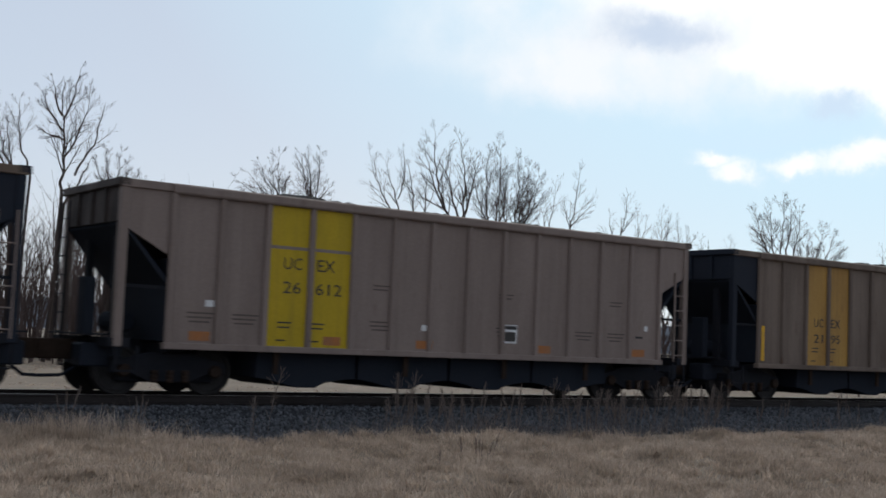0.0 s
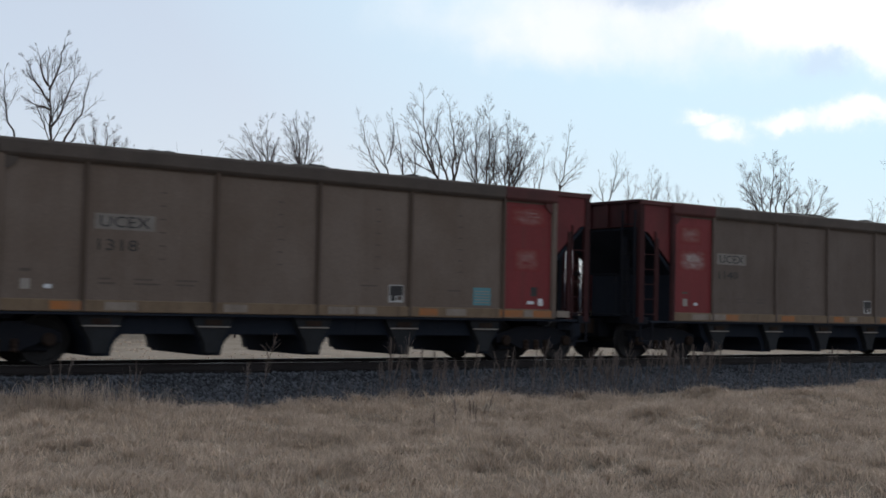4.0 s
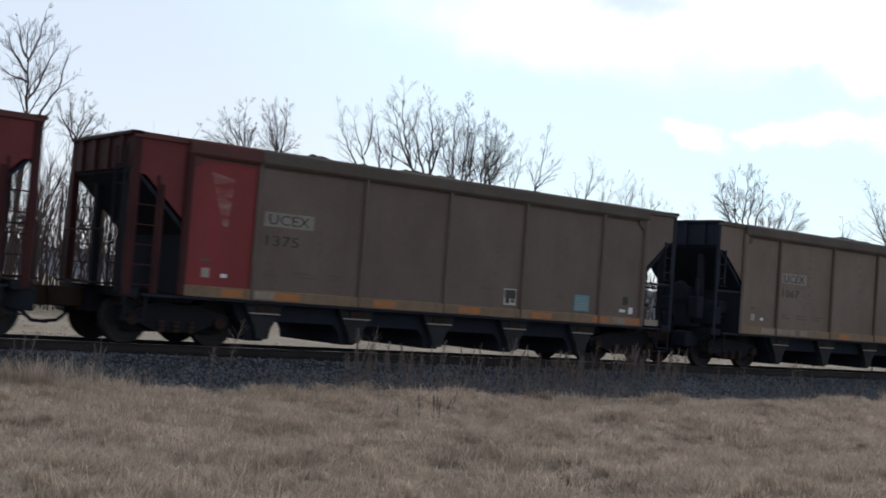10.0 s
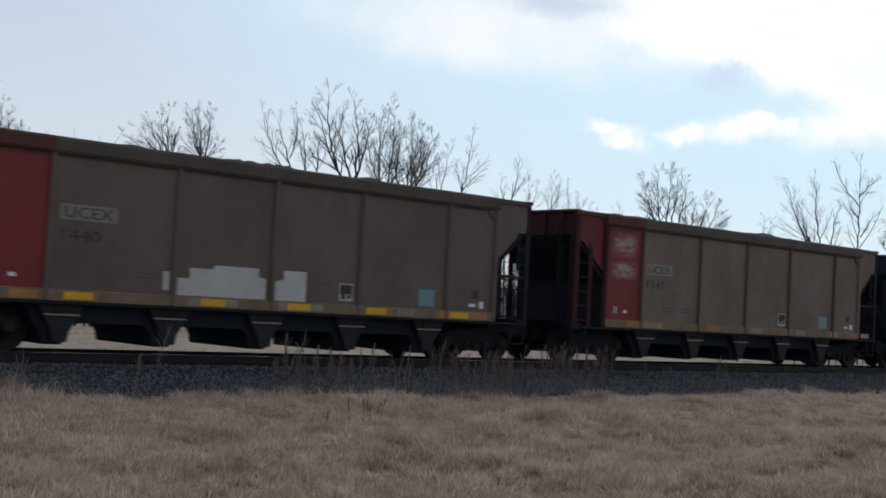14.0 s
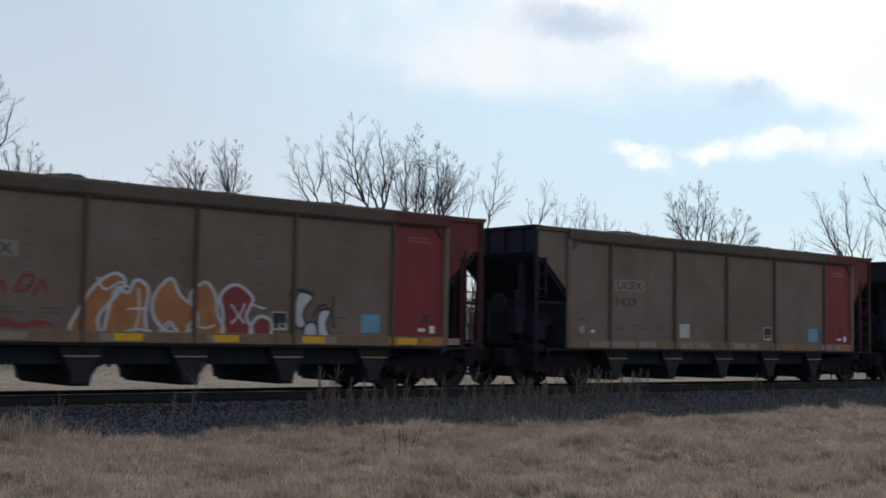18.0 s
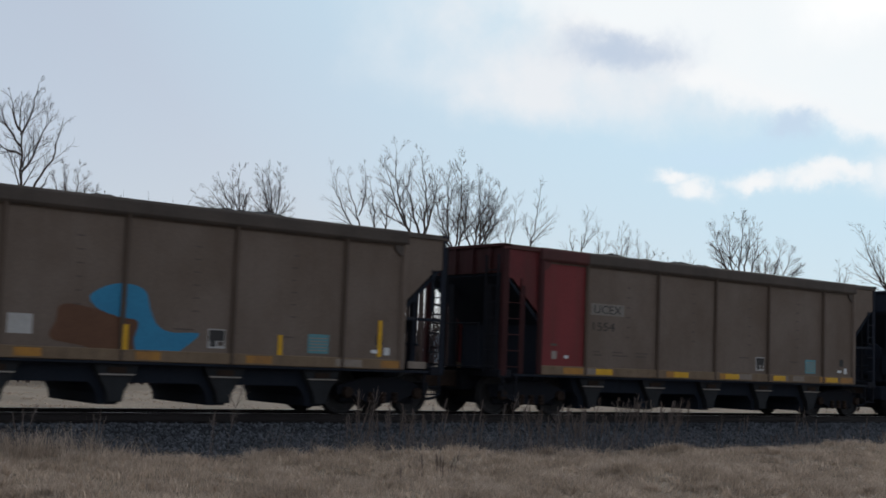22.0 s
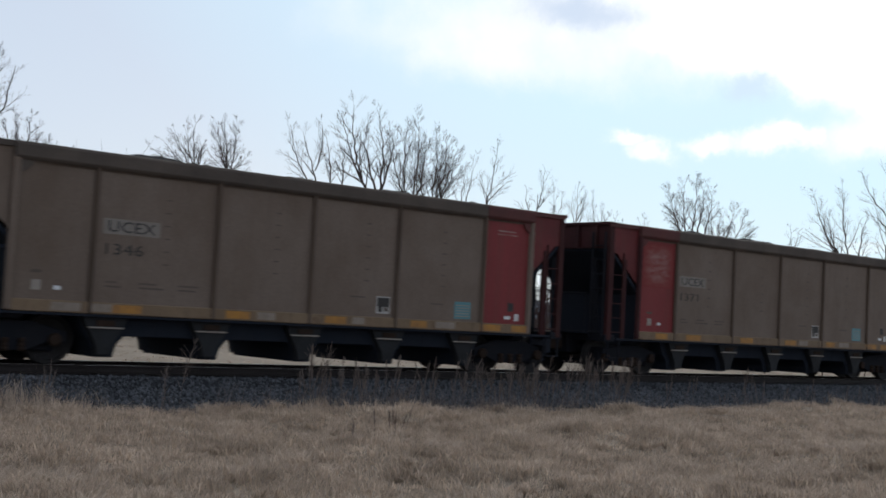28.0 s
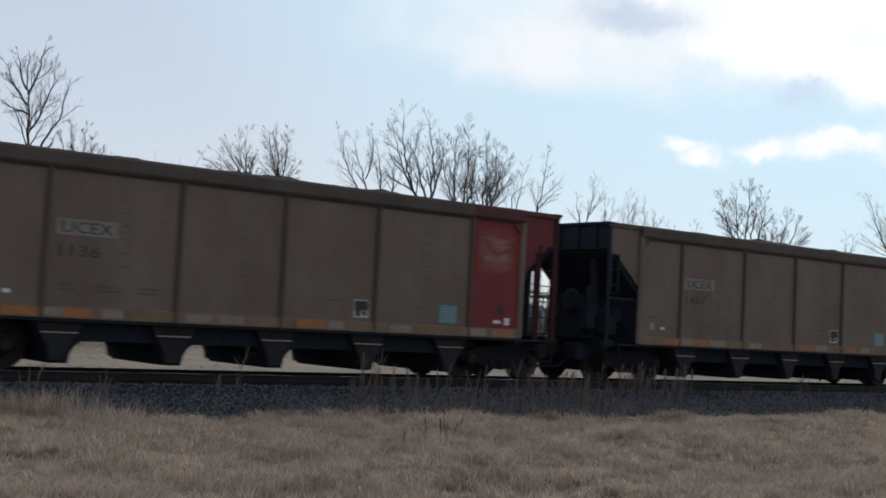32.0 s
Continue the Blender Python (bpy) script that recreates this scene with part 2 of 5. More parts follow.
# coal black that also stands for shade in the end recesses
CHUTE = material("coal_and_shade_black_steel", (0.0175, 0.021, 0.029), 0.8, dirt=(0.023, 0.025, 0.031), amount=0.5, blotch=2.5, spec=0.04)
CHORD = material("coal_dusted_tan_paint", (0.088, 0.069, 0.057), 0.75, dirt=(0.055, 0.044, 0.038), amount=0.7, blotch=1.2, bump=0.1, rust=0.2)
CHORD_RED = material("coal_dusted_red_paint", (0.095, 0.030, 0.028), 0.75, dirt=(0.060, 0.030, 0.027), amount=0.7, blotch=1.2, bump=0.1, rust=0.2)
# the same red, dimmed in the colour for the end side panels
END_RED = material("dimmed_red_paint", (0.125, 0.020, 0.021), 0.65, dirt=(0.070, 0.018, 0.018), amount=0.6, blotch=1.3, bump=0.1, rust=0.3)
HOOD = material("grey_steel", (0.024, 0.025, 0.027), 0.65, dirt=(0.016, 0.015, 0.015), amount=0.6, blotch=2.0, spec=0.1)
RUST = material("rusty_steel", (0.036, 0.023, 0.017), 0.75, dirt=(0.016, 0.011, 0.009), amount=0.7, blotch=2.0, spec=0.08)
YELLOW = material("yellow_paint", (0.42, 0.285, 0.008), 0.55, dirt=(0.25, 0.19, 0.012), amount=0.5, blotch=1.5, streak=3.0, rust=0.3)
ORANGE = material("orange_paint", (0.42, 0.18, 0.018), 0.55, dirt=(0.23, 0.10, 0.018), amount=0.5, blotch=1.5, streak=3.0, rust=0.3)
ORANGE_MARK = material("faded_orange_label", (0.33, 0.115, 0.03), 0.6, dirt=(0.20, 0.115, 0.07), amount=0.8, blotch=3.0)
ORANGE_FADED = material("faded_ochre_paint", (0.36, 0.20, 0.045), 0.6, dirt=(0.23, 0.12, 0.035), amount=0.6, blotch=1.5, streak=3.0, rust=0.35)
STRIP_Y = material("dirty_yellow_reflector", (0.36, 0.165, 0.03), 0.5, dirt=(0.19, 0.10, 0.045), amount=0.8, blotch=2.5)
STRIP_BRIGHT = material("yellow_reflector", (0.62, 0.33, 0.01), 0.4, dirt=(0.40, 0.22, 0.03), amount=0.5, blotch=3.0)
STRIP_T = material("faded_sill_paint", (0.175, 0.118, 0.072), 0.6, dirt=(0.115, 0.074, 0.045), amount=0.6, blotch=2.0, rust=0.5)
STRIP_PALE = material("worn_beige_paint", (0.235, 0.190, 0.155), 0.6, dirt=(0.16, 0.122, 0.095), amount=0.6, blotch=2.5, rust=0.3)
TEAL = material("teal_decal", (0.09, 0.235, 0.26), 0.5, dirt=(0.08, 0.15, 0.16), amount=0.5)
BLUE = material("blue_decal", (0.06, 0.29, 0.45), 0.5, dirt=(0.06, 0.18, 0.26), amount=0.4)
WHITE = material("white_paint", (0.62, 0.62, 0.62), 0.55, dirt=(0.36, 0.33, 0.30), amount=0.5, blotch=3.0)
PALE = material("pale_patch_paint", (0.27, 0.235, 0.205), 0.6, dirt=(0.20, 0.165, 0.135), amount=0.5)
MARK = material("faded_mark_panel", (0.2, 0.175, 0.155), 0.65, dirt=(0.145, 0.118, 0.098), amount=0.6, blotch=3.0)
PATCH_GREY = material("grey_patch_paint", (0.175, 0.15, 0.135), 0.65, dirt=(0.12, 0.095, 0.08), amount=0.8, blotch=2.0)
PATCH_WHITE = material("white_patch_paint", (0.42, 0.40, 0.38), 0.6, dirt=(0.30, 0.27, 0.245), amount=0.5)
SPRAY_GREY = material("pale_spray", (0.34, 0.33, 0.33), 0.65, dirt=(0.18, 0.16, 0.15), amount=0.9, blotch=5.0)
PINK_WASH = material("washed_red_paint", (0.165, 0.03, 0.027), 0.65, dirt=(0.28, 0.215, 0.195), amount=1.0, blotch=1.5, streak=0.22)
PINK_DIM = material("lightly_washed_red_paint", (0.165, 0.026, 0.024), 0.65, dirt=(0.25, 0.15, 0.135), amount=0.9, blotch=1.6, streak=0.25)
INK = material("dark_lettering", (0.028, 0.026, 0.026), 0.6, dirt=(0.07, 0.06, 0.05), amount=0.4)
FADED = material("faded_lettering", (0.078, 0.060, 0.050), 0.65, dirt=(0.105, 0.08, 0.066), amount=0.6)
COAL = material("coal", (0.021, 0.0205, 0.0215), 0.85, dirt=(0.036, 0.033, 0.031), amount=0.5, grain=9.0, bump=0.9, spec=0.04)
WHEEL = material("wheel_steel", (0.024, 0.022, 0.022), 0.6, dirt=(0.014, 0.0125, 0.0125), amount=0.6, blotch=3.0, spec=0.12)
RAIL = material("rail_steel", (0.022, 0.017, 0.016), 0.6, dirt=(0.014, 0.011, 0.010), amount=0.5, spec=0.2)
RAIL_HEAD = material("polished_rail_head", (0.35, 0.34, 0.33), 0.3, metal=1.0, amount=0.2)
# creosote brown, darkened further for the shade the train casts on the ties
TIE = material("shaded_creosoted_wood", (0.021, 0.0185, 0.0175), 0.85, dirt=(0.032, 0.028, 0.026), amount=0.5, grain=30.0, bump=0.5, vary=0.3, spec=0.08)
STONE = material("ballast_stone", (0.082, 0.085, 0.094), 0.85, dirt=(0.05, 0.05, 0.055), amount=0.5, grain=40, bump=0.4, island=True, vary=0.5, spec=0.15)
# stone bed darkened in the colour for the train's shade
BED = material("shaded_ballast_bed", (0.034, 0.0345, 0.039), 0.9, dirt=(0.02, 0.02, 0.022), amount=0.6, grain=14.0, bump=1.0, spec=0.08)
BARK = material("bark", (0.06, 0.044, 0.038), 0.9, dirt=(0.035, 0.027, 0.023), amount=0.6, grain=20.0, bump=0.5)
TWIG = material("twig_bark", (0.075, 0.052, 0.046), 0.9, dirt=(0.045, 0.033, 0.029), amount=0.5, bump=0.0)
STRAW = material("dry_grass", (0.476, 0.381, 0.308), 0.8, dirt=(0.25, 0.192, 0.147), amount=0.9, blotch=1.3, grain=5.0, bump=0.0, island=True, vary=0.3, thin=0.5)
WEED = material("dead_weed_stalks", (0.19, 0.150, 0.132), 0.85, dirt=(0.12, 0.094, 0.083), amount=0.6, bump=0.0, island=True, vary=0.3, thin=0.3)
SOIL = material("dry_turf", (0.215, 0.172, 0.130), 0.95, dirt=(0.150, 0.118, 0.088), amount=0.8, blotch=0.35, grain=9.0, bump=1.0)


# ---- mesh helpers ----
def box(x0, x1, y0, y1, z0, z1):
    v = [(x, y, z) for x in (x0, x1) for y in (y0, y1) for z in (z0, z1)]
    return v, [(0, 1, 3, 2), (4, 6, 7, 5), (0, 4, 5, 1), (2, 3, 7, 6), (0, 2, 6, 4), (1, 5, 7, 3)]


def prism(poly, lo, hi, axis="y"):
    """A polygon of (x, z) drawn out along y, of (y, z) along x, or of (x, y) along z."""
    put = {"y": lambda a, b, c: (a, c, b), "x": lambda a, b, c: (c, a, b), "z": lambda a, b, c: (a, b, c)}[axis]
    n = len(poly)
    v = [put(a, b, lo) for a, b in poly] + [put(a, b, hi) for a, b in poly]
    return v, [tuple(range(n)), tuple(range(2 * n - 1, n - 1, -1))] + [(i, i + n, (i + 1) % n + n, (i + 1) % n) for i in range(n)]


def tube(p, q, r, r2=None, n=6):
    p, q = Vector(p), Vector(q)
    d = (q - p).normalized()
    s = d.orthogonal().normalized()
    u = d.cross(s)
    r2 = r if r2 is None else r2
    v = [tuple(c + (s * math.cos(6.2832 * i / n) + u * math.sin(6.2832 * i / n)) * k) for c, k in ((p, r), (q, r2)) for i in range(n)]
    return v, [tuple(range(n - 1, -1, -1)), tuple(range(n, 2 * n))] + [(i, (i + 1) % n, (i + 1) % n + n, i + n) for i in range(n)]


def lathe(profile, n=20, axis="y", centre=(0, 0, 0)):
    """A profile of (along, radius) turned round an axis."""
    v, f = [], []
    for a, r in profile:
        for i in range(n):
            c, s = r * math.cos(6.2832 * i / n), r * math.sin(6.2832 * i / n)
            w = (c, a, s) if axis == "y" else (a, c, s) if axis == "x" else (c, s, a)
            v.append(tuple(w[k] + centre[k] for k in range(3)))
    for j in range(len(profile) - 1):
        f += [(j * n + i, j * n + (i + 1) % n, (j + 1) * n + (i + 1) % n, (j + 1) * n + i) for i in range(n)]
    f += [tuple(range(n)), tuple(range(len(v) - 1, len(v) - n - 1, -1))]
    return v, f


def join(*pieces):
    v, f = [], []
    for pv, pf in pieces:
        k = len(v)
        v += pv
        f += [tuple(i + k for i in face) for face in pf]
    return v, f


def mesh(name, geo, mat, bevel=0.0, smooth=False):
    me = bpy.data.meshes.new(name)
    me.from_pydata(geo[0], [], geo[1])
    bm = bmesh.new()
    bm.from_mesh(me)
    bmesh.ops.recalc_face_normals(bm, faces=bm.faces)
    if bevel:
        edges = [e for e in bm.edges if len(e.link_faces) == 2 and e.calc_face_angle(0) > 0.6]
        bmesh.ops.bevel(bm, geom=edges, offset=bevel, segments=1, affect="EDGES", clamp_overlap=True)
    bm.to_mesh(me)
    bm.free()
    me.materials.append(mat)
    if smooth:
        me.shade_smooth()
    return me


def part(name, geo, mat, parent, label="", bevel=0.0, data=None):
    ob = new(name, mesh(data or name, geo, mat, bevel))
    ob.parent = parent
    return tagged(ob, label)


def fast_mesh(name, verts, faces, mat):
    """Many like pieces at once, from arrays; faces all have the same number of corners."""
    me = bpy.data.meshes.new(name)
    n, k = faces.shape
    me.vertices.add(len(verts))
    me.vertices.foreach_set("co", np.asarray(verts, dtype=np.float32).ravel())
    me.loops.add(n * k)
    me.loops.foreach_set("vertex_index", faces.astype(np.int32).ravel())
    me.polygons.add(n)
    me.polygons.foreach_set("loop_start", np.arange(0, n * k, k, dtype=np.int32))
    me.update(calc_edges=True)
    me.validate()
    me.materials.append(mat)
    return me


# ---- ground and track ----
NEAR = 20.57            # near sides of the cars
TRACK = NEAR + 1.52     # middle of the track
RNG = np.random.default_rng(7)


def ground_height(x, y):
    """Turf level: flat by the track, a little uneven, and a field beyond."""
    near = -0.56 + 0.06 * math.sin(x * 0.9 + y * 0.5) + 0.05 * math.sin(x * 0.37 - y * 1.3 + 1.0) + 0.035 * math.sin(2.1 * x + 0.6 * y) + 0.03 * math.sin(3.7 * x - 2.9 * y) * math.sin(1.3 * y + 0.7 * x)
    if y < TRACK + 4:
        side = max(0.0, min(1.0, (9.0 - x) / 2.5))
        lift = max(0.0, min(1.0, (y - 17.2) / 1.4)) * side
        return near + 0.16 * lift - max(0.0, min(0.45, (y - 18.0 - 0.9 * side) * 0.7))
    fade = min(1.0, max(0.0, (y - 40) / 60))
    return near * (1 - fade) - 0.45 * fade


def build_ground():
    xs = np.concatenate([np.array([-4000, -1500, -600, -250, -120, -60]), np.arange(-6, 50, 0.35), np.array([80, 120, 250, 600, 1500, 4000])])
    ys = np.concatenate([np.array([-4000, -1000, -200, -50, -10, 0]), np.arange(4, 19.6, 0.3), np.array([20, 22, 24.5, 26, 28, 31, 35, 40, 50, 65, 80, 100, 150, 250, 500, 1200, 4000])])
    verts = [(x, y, ground_height(x, y)) for y in ys for x in xs]
    nx = len(xs)
    faces = [(j * nx + i, j * nx + i + 1, (j + 1) * nx + i + 1, (j + 1) * nx + i) for j in range(len(ys) - 1) for i in range(nx - 1)]
    tagged(new("ground", mesh("ground", (verts, faces), SOIL, smooth=True)), "flat field of dry winter turf", "ground", kind="structure")


def build_track():
    bed = tagged(new("ballast", mesh("ballast", prism([(17.6, -1.0), (18.0, -0.70), (20.25, -0.345), (20.62, -0.205), (20.9, -0.19), (23.3, -0.19), (23.6, -0.205), (26.0, -0.7), (26.2, -1.0)], -300, 300, "x"), BED)),
                 "bed of dark crushed stone under the track, train's shade in its colour", "ballast", kind="structure")
    track = tagged(new("railway_track"), "single railway track on wooden ties", "track", kind="structure")
    for s in (-1, 1):
        y = TRACK + s * 0.755
        web = [(y - 0.07, -0.17), (y + 0.07, -0.17), (y + 0.07, -0.158), (y + 0.012, -0.135), (y + 0.010, -0.045), (y + 0.036, -0.034), (y + 0.036, -0.006), (y + 0.03, 0.0),
               (y - 0.03, 0.0), (y - 0.036, -0.006), (y - 0.036, -0.034), (y - 0.010, -0.045), (y - 0.012, -0.135), (y - 0.07, -0.158)]
        part("rail", prism(web, -300, 300, "x"), RAIL, track, "rusty steel rail")
        part("rail_head", prism([(y - 0.026, 0.0005), (y + 0.026, 0.0005), (y + 0.026, 0.002), (y - 0.026, 0.002)], -300, 300, "x"), RAIL_HEAD, track, "polished running surface")
    me = mesh("tie", box(-0.115, 0.115, -1.3, 1.3, -0.14, 0.035), TIE, bevel=0.012)
    for i in range(140):
        ob = new("tie", me)
        ob.parent = track
        ob.location = (-12 + i * 0.5 + RNG.uniform(-0.03, 0.03), TRACK + RNG.uniform(-0.03, 0.03), -0.21 + RNG.uniform(-0.01, 0.01))
        ob.rotation_euler = (0, 0, RNG.uniform(-0.015, 0.015))
    # loose stones over the shoulder
    n = 50000
    x, y = RNG.uniform(2, 52, n), 17.9 + 2.95 * RNG.random(n)
    z = np.interp(y, (18.0, 20.25, 20.62, 20.9), (-0.70, -0.345, -0.205, -0.19)) + RNG.uniform(0.0, 0.03, n)
    base = np.array([(1, 0, 0), (-1, 0, 0), (0, 1, 0), (0, -1, 0), (0, 0, 1), (0, 0, -1)], float)
    tri = np.array([(0, 2, 4), (2, 1, 4), (1, 3, 4), (3, 0, 4), (2, 0, 5), (1, 2, 5), (3, 1, 5), (0, 3, 5)])
    r = RNG.uniform(0.018, 0.045, (n, 1, 1)) * RNG.uniform(0.6, 1.3, (n, 6, 1))
    v = base[None] * r + RNG.uniform(-0.012, 0.012, (n, 6, 3))
    ang = RNG.uniform(0, 6.28, n)
    c, s = np.cos(ang)[:, None], np.sin(ang)[:, None]
    tilt = RNG.uniform(-0.7, 0.7, n)[:, None]
    vx, vy, vz = v[:, :, 0] * c - v[:, :, 1] * s, v[:, :, 0] * s + v[:, :, 1] * c, v[:, :, 2]
    vy, vz = vy * np.cos(tilt) - vz * np.sin(tilt), vy * np.sin(tilt) + vz * np.cos(tilt)
    out = np.stack([vx + x[:, None], vy + y[:, None], vz + z[:, None]], 2).reshape(-1, 3)
    faces = (tri[None] + 6 * np.arange(n)[:, None, None]).reshape(-1, 3)
    tagged(new("ballast_stones", fast_mesh("ballast_stones", out, faces, STONE)), "loose dark blue-grey crushed stones on the track shoulder", "ballast stones", kind="stuff")


build_ground()
build_track()


# ---- coal cars ----
# A car's own space: x along the train, z from the rail tops; the +x end of a hopper car is its painted (red) end.
BAYS = [-6.15, -4.68, -2.2, 0.0, 2.2, 4.68, 6.15]


def build_truck(car, x):
    truck = part("truck", box(x - 0.16, x + 0.16, -1.0, 1.0, 0.36, 0.62), SOOT, car, "sooty cast steel truck", bevel=0.03)
    for s in (-1, 1):
        y0, y1 = sorted((s * 0.93, s * 1.06))
        outer = [(x - 1.12, 0.40), (x - 1.12, 0.60), (x - 0.72, 0.70), (x - 0.42, 0.78), (x + 0.42, 0.78), (x + 0.72, 0.70), (x + 1.12, 0.60), (x + 1.12, 0.40),
                 (x + 0.80, 0.42), (x + 0.50, 0.30), (x + 0.40, 0.25), (x - 0.40, 0.25), (x - 0.50, 0.30), (x - 0.80, 0.42)]
        part("side_frame", prism(outer, y0, y1), SOOT, truck, bevel=0.012)
        for k in (-0.3, 0.0, 0.3):
            part("spring", lathe([(0.24, 0.06), (0.27, 0.075), (0.31, 0.06), (0.35, 0.075), (0.39, 0.06), (0.43, 0.075), (0.47, 0.06)], 8, "z", (x + k, s * 1.09, 0)), RUST, truck)
        for k in (-0.89, 0.89):
            part("bearing_cap", lathe([(s * 1.05, 0.12), (s * 1.13, 0.12), (s * 1.15, 0.09)], 10, "y", (x + k, 0, 0.457)), RUST, truck)
    part("brake_rigging", join(box(x - 0.62, x + 0.62, -0.62, 0.62, 0.30, 0.60), box(x - 0.95, x - 0.30, -0.9, 0.9, 0.24, 0.40), box(x + 0.30, x + 0.95, -0.9, 0.9, 0.24, 0.40)), SOOT, truck, "sooty brake beams and levers", bevel=0.03)
    for k in (-0.89, 0.89):
        rims = []
        for s in (-1, 1):
            prof = [(s * 0.69, 0.475), (s * 0.715, 0.478), (s * 0.73, 0.46), (s * 0.83, 0.450), (s * 0.83, 0.39), (s * 0.80, 0.37), (s * 0.78, 0.20), (s * 0.81, 0.15), (s * 0.85, 0.13), (s * 0.85, 0.0)]
            rims.append(lathe(prof, 24))
            for j in range(5):
                a = j * 1.2566
                rims.append(box(0.25 * math.cos(a) - 0.03, 0.25 * math.cos(a) + 0.03, min(s * 0.78, s * 0.80), max(s * 0.78, s * 0.80), 0.25 * math.sin(a) - 0.03, 0.25 * math.sin(a) + 0.03))
        w = part("wheelset", join(*rims, tube((0, -0.85, 0), (0, 0.85, 0), 0.085, n=10)), WHEEL, truck, "pair of steel wheels on an axle")
        w.location = (x + k, 0, 0.457)


def ladder(car, x, y, z0, z1, wide, along, mat, name="ladder"):
    """A ladder whose rungs run along x or y."""
    dx, dy = (wide / 2, 0) if along == "x" else (0, wide / 2)
    rail = part(name, join(box(x - dx - 0.018, x - dx + 0.018, y - dy - 0.018, y - dy + 0.018, z0, z1), box(x + dx - 0.018, x + dx + 0.018, y + dy - 0.018, y + dy + 0.018, z0, z1)), mat, car)
    k = int((z1 - z0) / 0.36)
    rungs = [tube((x - dx, y - dy, z0 + 0.15 + i * 0.36), (x + dx, y + dy, z0 + 0.15 + i * 0.36), 0.014, n=5) for i in range(k)]
    for g in rungs:
        part("rung", g, mat, rail)


def build_underframe(car):
    part("centre_sill", box(-7.35, 7.35, -0.2, 0.2, 0.72, 1.02), SOOT, car, bevel=0.01)
    for e in (-1, 1):
        part("end_sill", box(*sorted((e * 6.95, e * 7.32)), -1.45, 1.45, 0.86, 1.03), SOOT, car, bevel=0.012)
        part("body_bolster", prism([(-1.4, 0.95), (1.4, 0.95), (1.3, 0.82), (0.35, 0.66), (-0.35, 0.66), (-1.3, 0.82)], e * 6.0 - 0.18, e * 6.0 + 0.18, "x"), SOOT, car)
        knuckle = prism([(e * 7.3, -0.13), (e * 7.95, -0.11), (e * 8.1, -0.03), (e * 8.1, 0.12), (e * 7.9, 0.14), (e * 7.3, 0.10)], 0.60, 0.97, "z")
        part("coupler", knuckle, RUST, car, "rusty knuckle coupler", bevel=0.02)
        part("draft_gear", box(*sorted((e * 6.5, e * 7.45)), -0.30, 0.30, 0.52, 0.98), SOOT, car, bevel=0.02)
        part("brake_gear", box(*sorted((e * 6.85, e * 7.6)), -0.85, -0.35, 0.50, 0.92), BLACK, car, "sooty brake rigging", bevel=0.03)
        part("brake_beam", box(*sorted((e * 6.95, e * 7.1)), -1.2, 1.2, 0.55, 0.7), SOOT, car, bevel=0.01)
        hose = [tube(a, b, 0.032, n=6) for a, b in (((e * 7.35, -0.42, 0.82), (e * 7.5, -0.40, 0.5)), ((e * 7.5, -0.40, 0.5), (e * 7.75, -0.3, 0.32)), ((e * 7.75, -0.3, 0.32), (e * 8.1, -0.12, 0.30)))]
        part("air_hose", join(*hose), BLACK, car, "black rubber air hose")
        for s in (-1, 1):
            step = join(box(e * 7.2 - 0.02, e * 7.2 + 0.02, s * 1.44 - 0.02, s * 1.44 + 0.02, 0.45, 0.9), box(e * 6.8 - 0.02, e * 6.8 + 0.02, s * 1.44 - 0.02, s * 1.44 + 0.02, 0.45, 0.9),
                        box(*sorted((e * 6.8, e * 7.2)), s * 1.44 - 0.05, s * 1.44 + 0.05, 0.44, 0.47))
            part("sill_step", step, SOOT, car)
        build_truck(car, e * 6.0)


def build_chutes(car, centres, mat):
    for i, xc in enumerate(centres):
        left, right = i > 0, i < len(centres) - 1
        poly = [(xc - 0.10, 0.17), (xc + 0.25, 0.17), (xc + 0.29, 0.36), (xc + 0.36, 0.47), (xc + 0.46, 0.56)]
        poly += [(xc + 1.075, 0.56), (xc + 1.075, 0.92)] if right else [(xc + 0.62, 0.92)]
        poly += [(xc - 1.075, 0.92), (xc - 1.075, 0.56)] if left else [(xc - 0.5, 0.92)]
        poly += [(xc - 0.30, 0.56), (xc - 0.20, 0.44)]
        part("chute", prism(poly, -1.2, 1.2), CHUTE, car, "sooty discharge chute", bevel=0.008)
        for s in (-1, 1):
            hood = prism([(xc - 0.44, 0.90), (xc + 0.44, 0.90), (xc + 0.34, 0.70), (xc + 0.17, 0.42), (xc + 0.13, 0.22), (xc - 0.13, 0.22), (xc - 0.17, 0.42), (xc - 0.34, 0.70)], *sorted((s * 1.2, s * 1.36)))
            h = part("chute_hood", hood, mat, car, "grey steel wedge on the chute", bevel=0.008)
            part("latch_bar", box(xc - 0.33, xc + 0.33, *sorted((s * 1.36, s * 1.40)), 0.695, 0.72), PALE, h)
            part("latch_block", box(xc - 0.17, xc + 0.17, *sorted((s * 1.36, s * 1.39)), 0.735, 0.84), RUST, h)


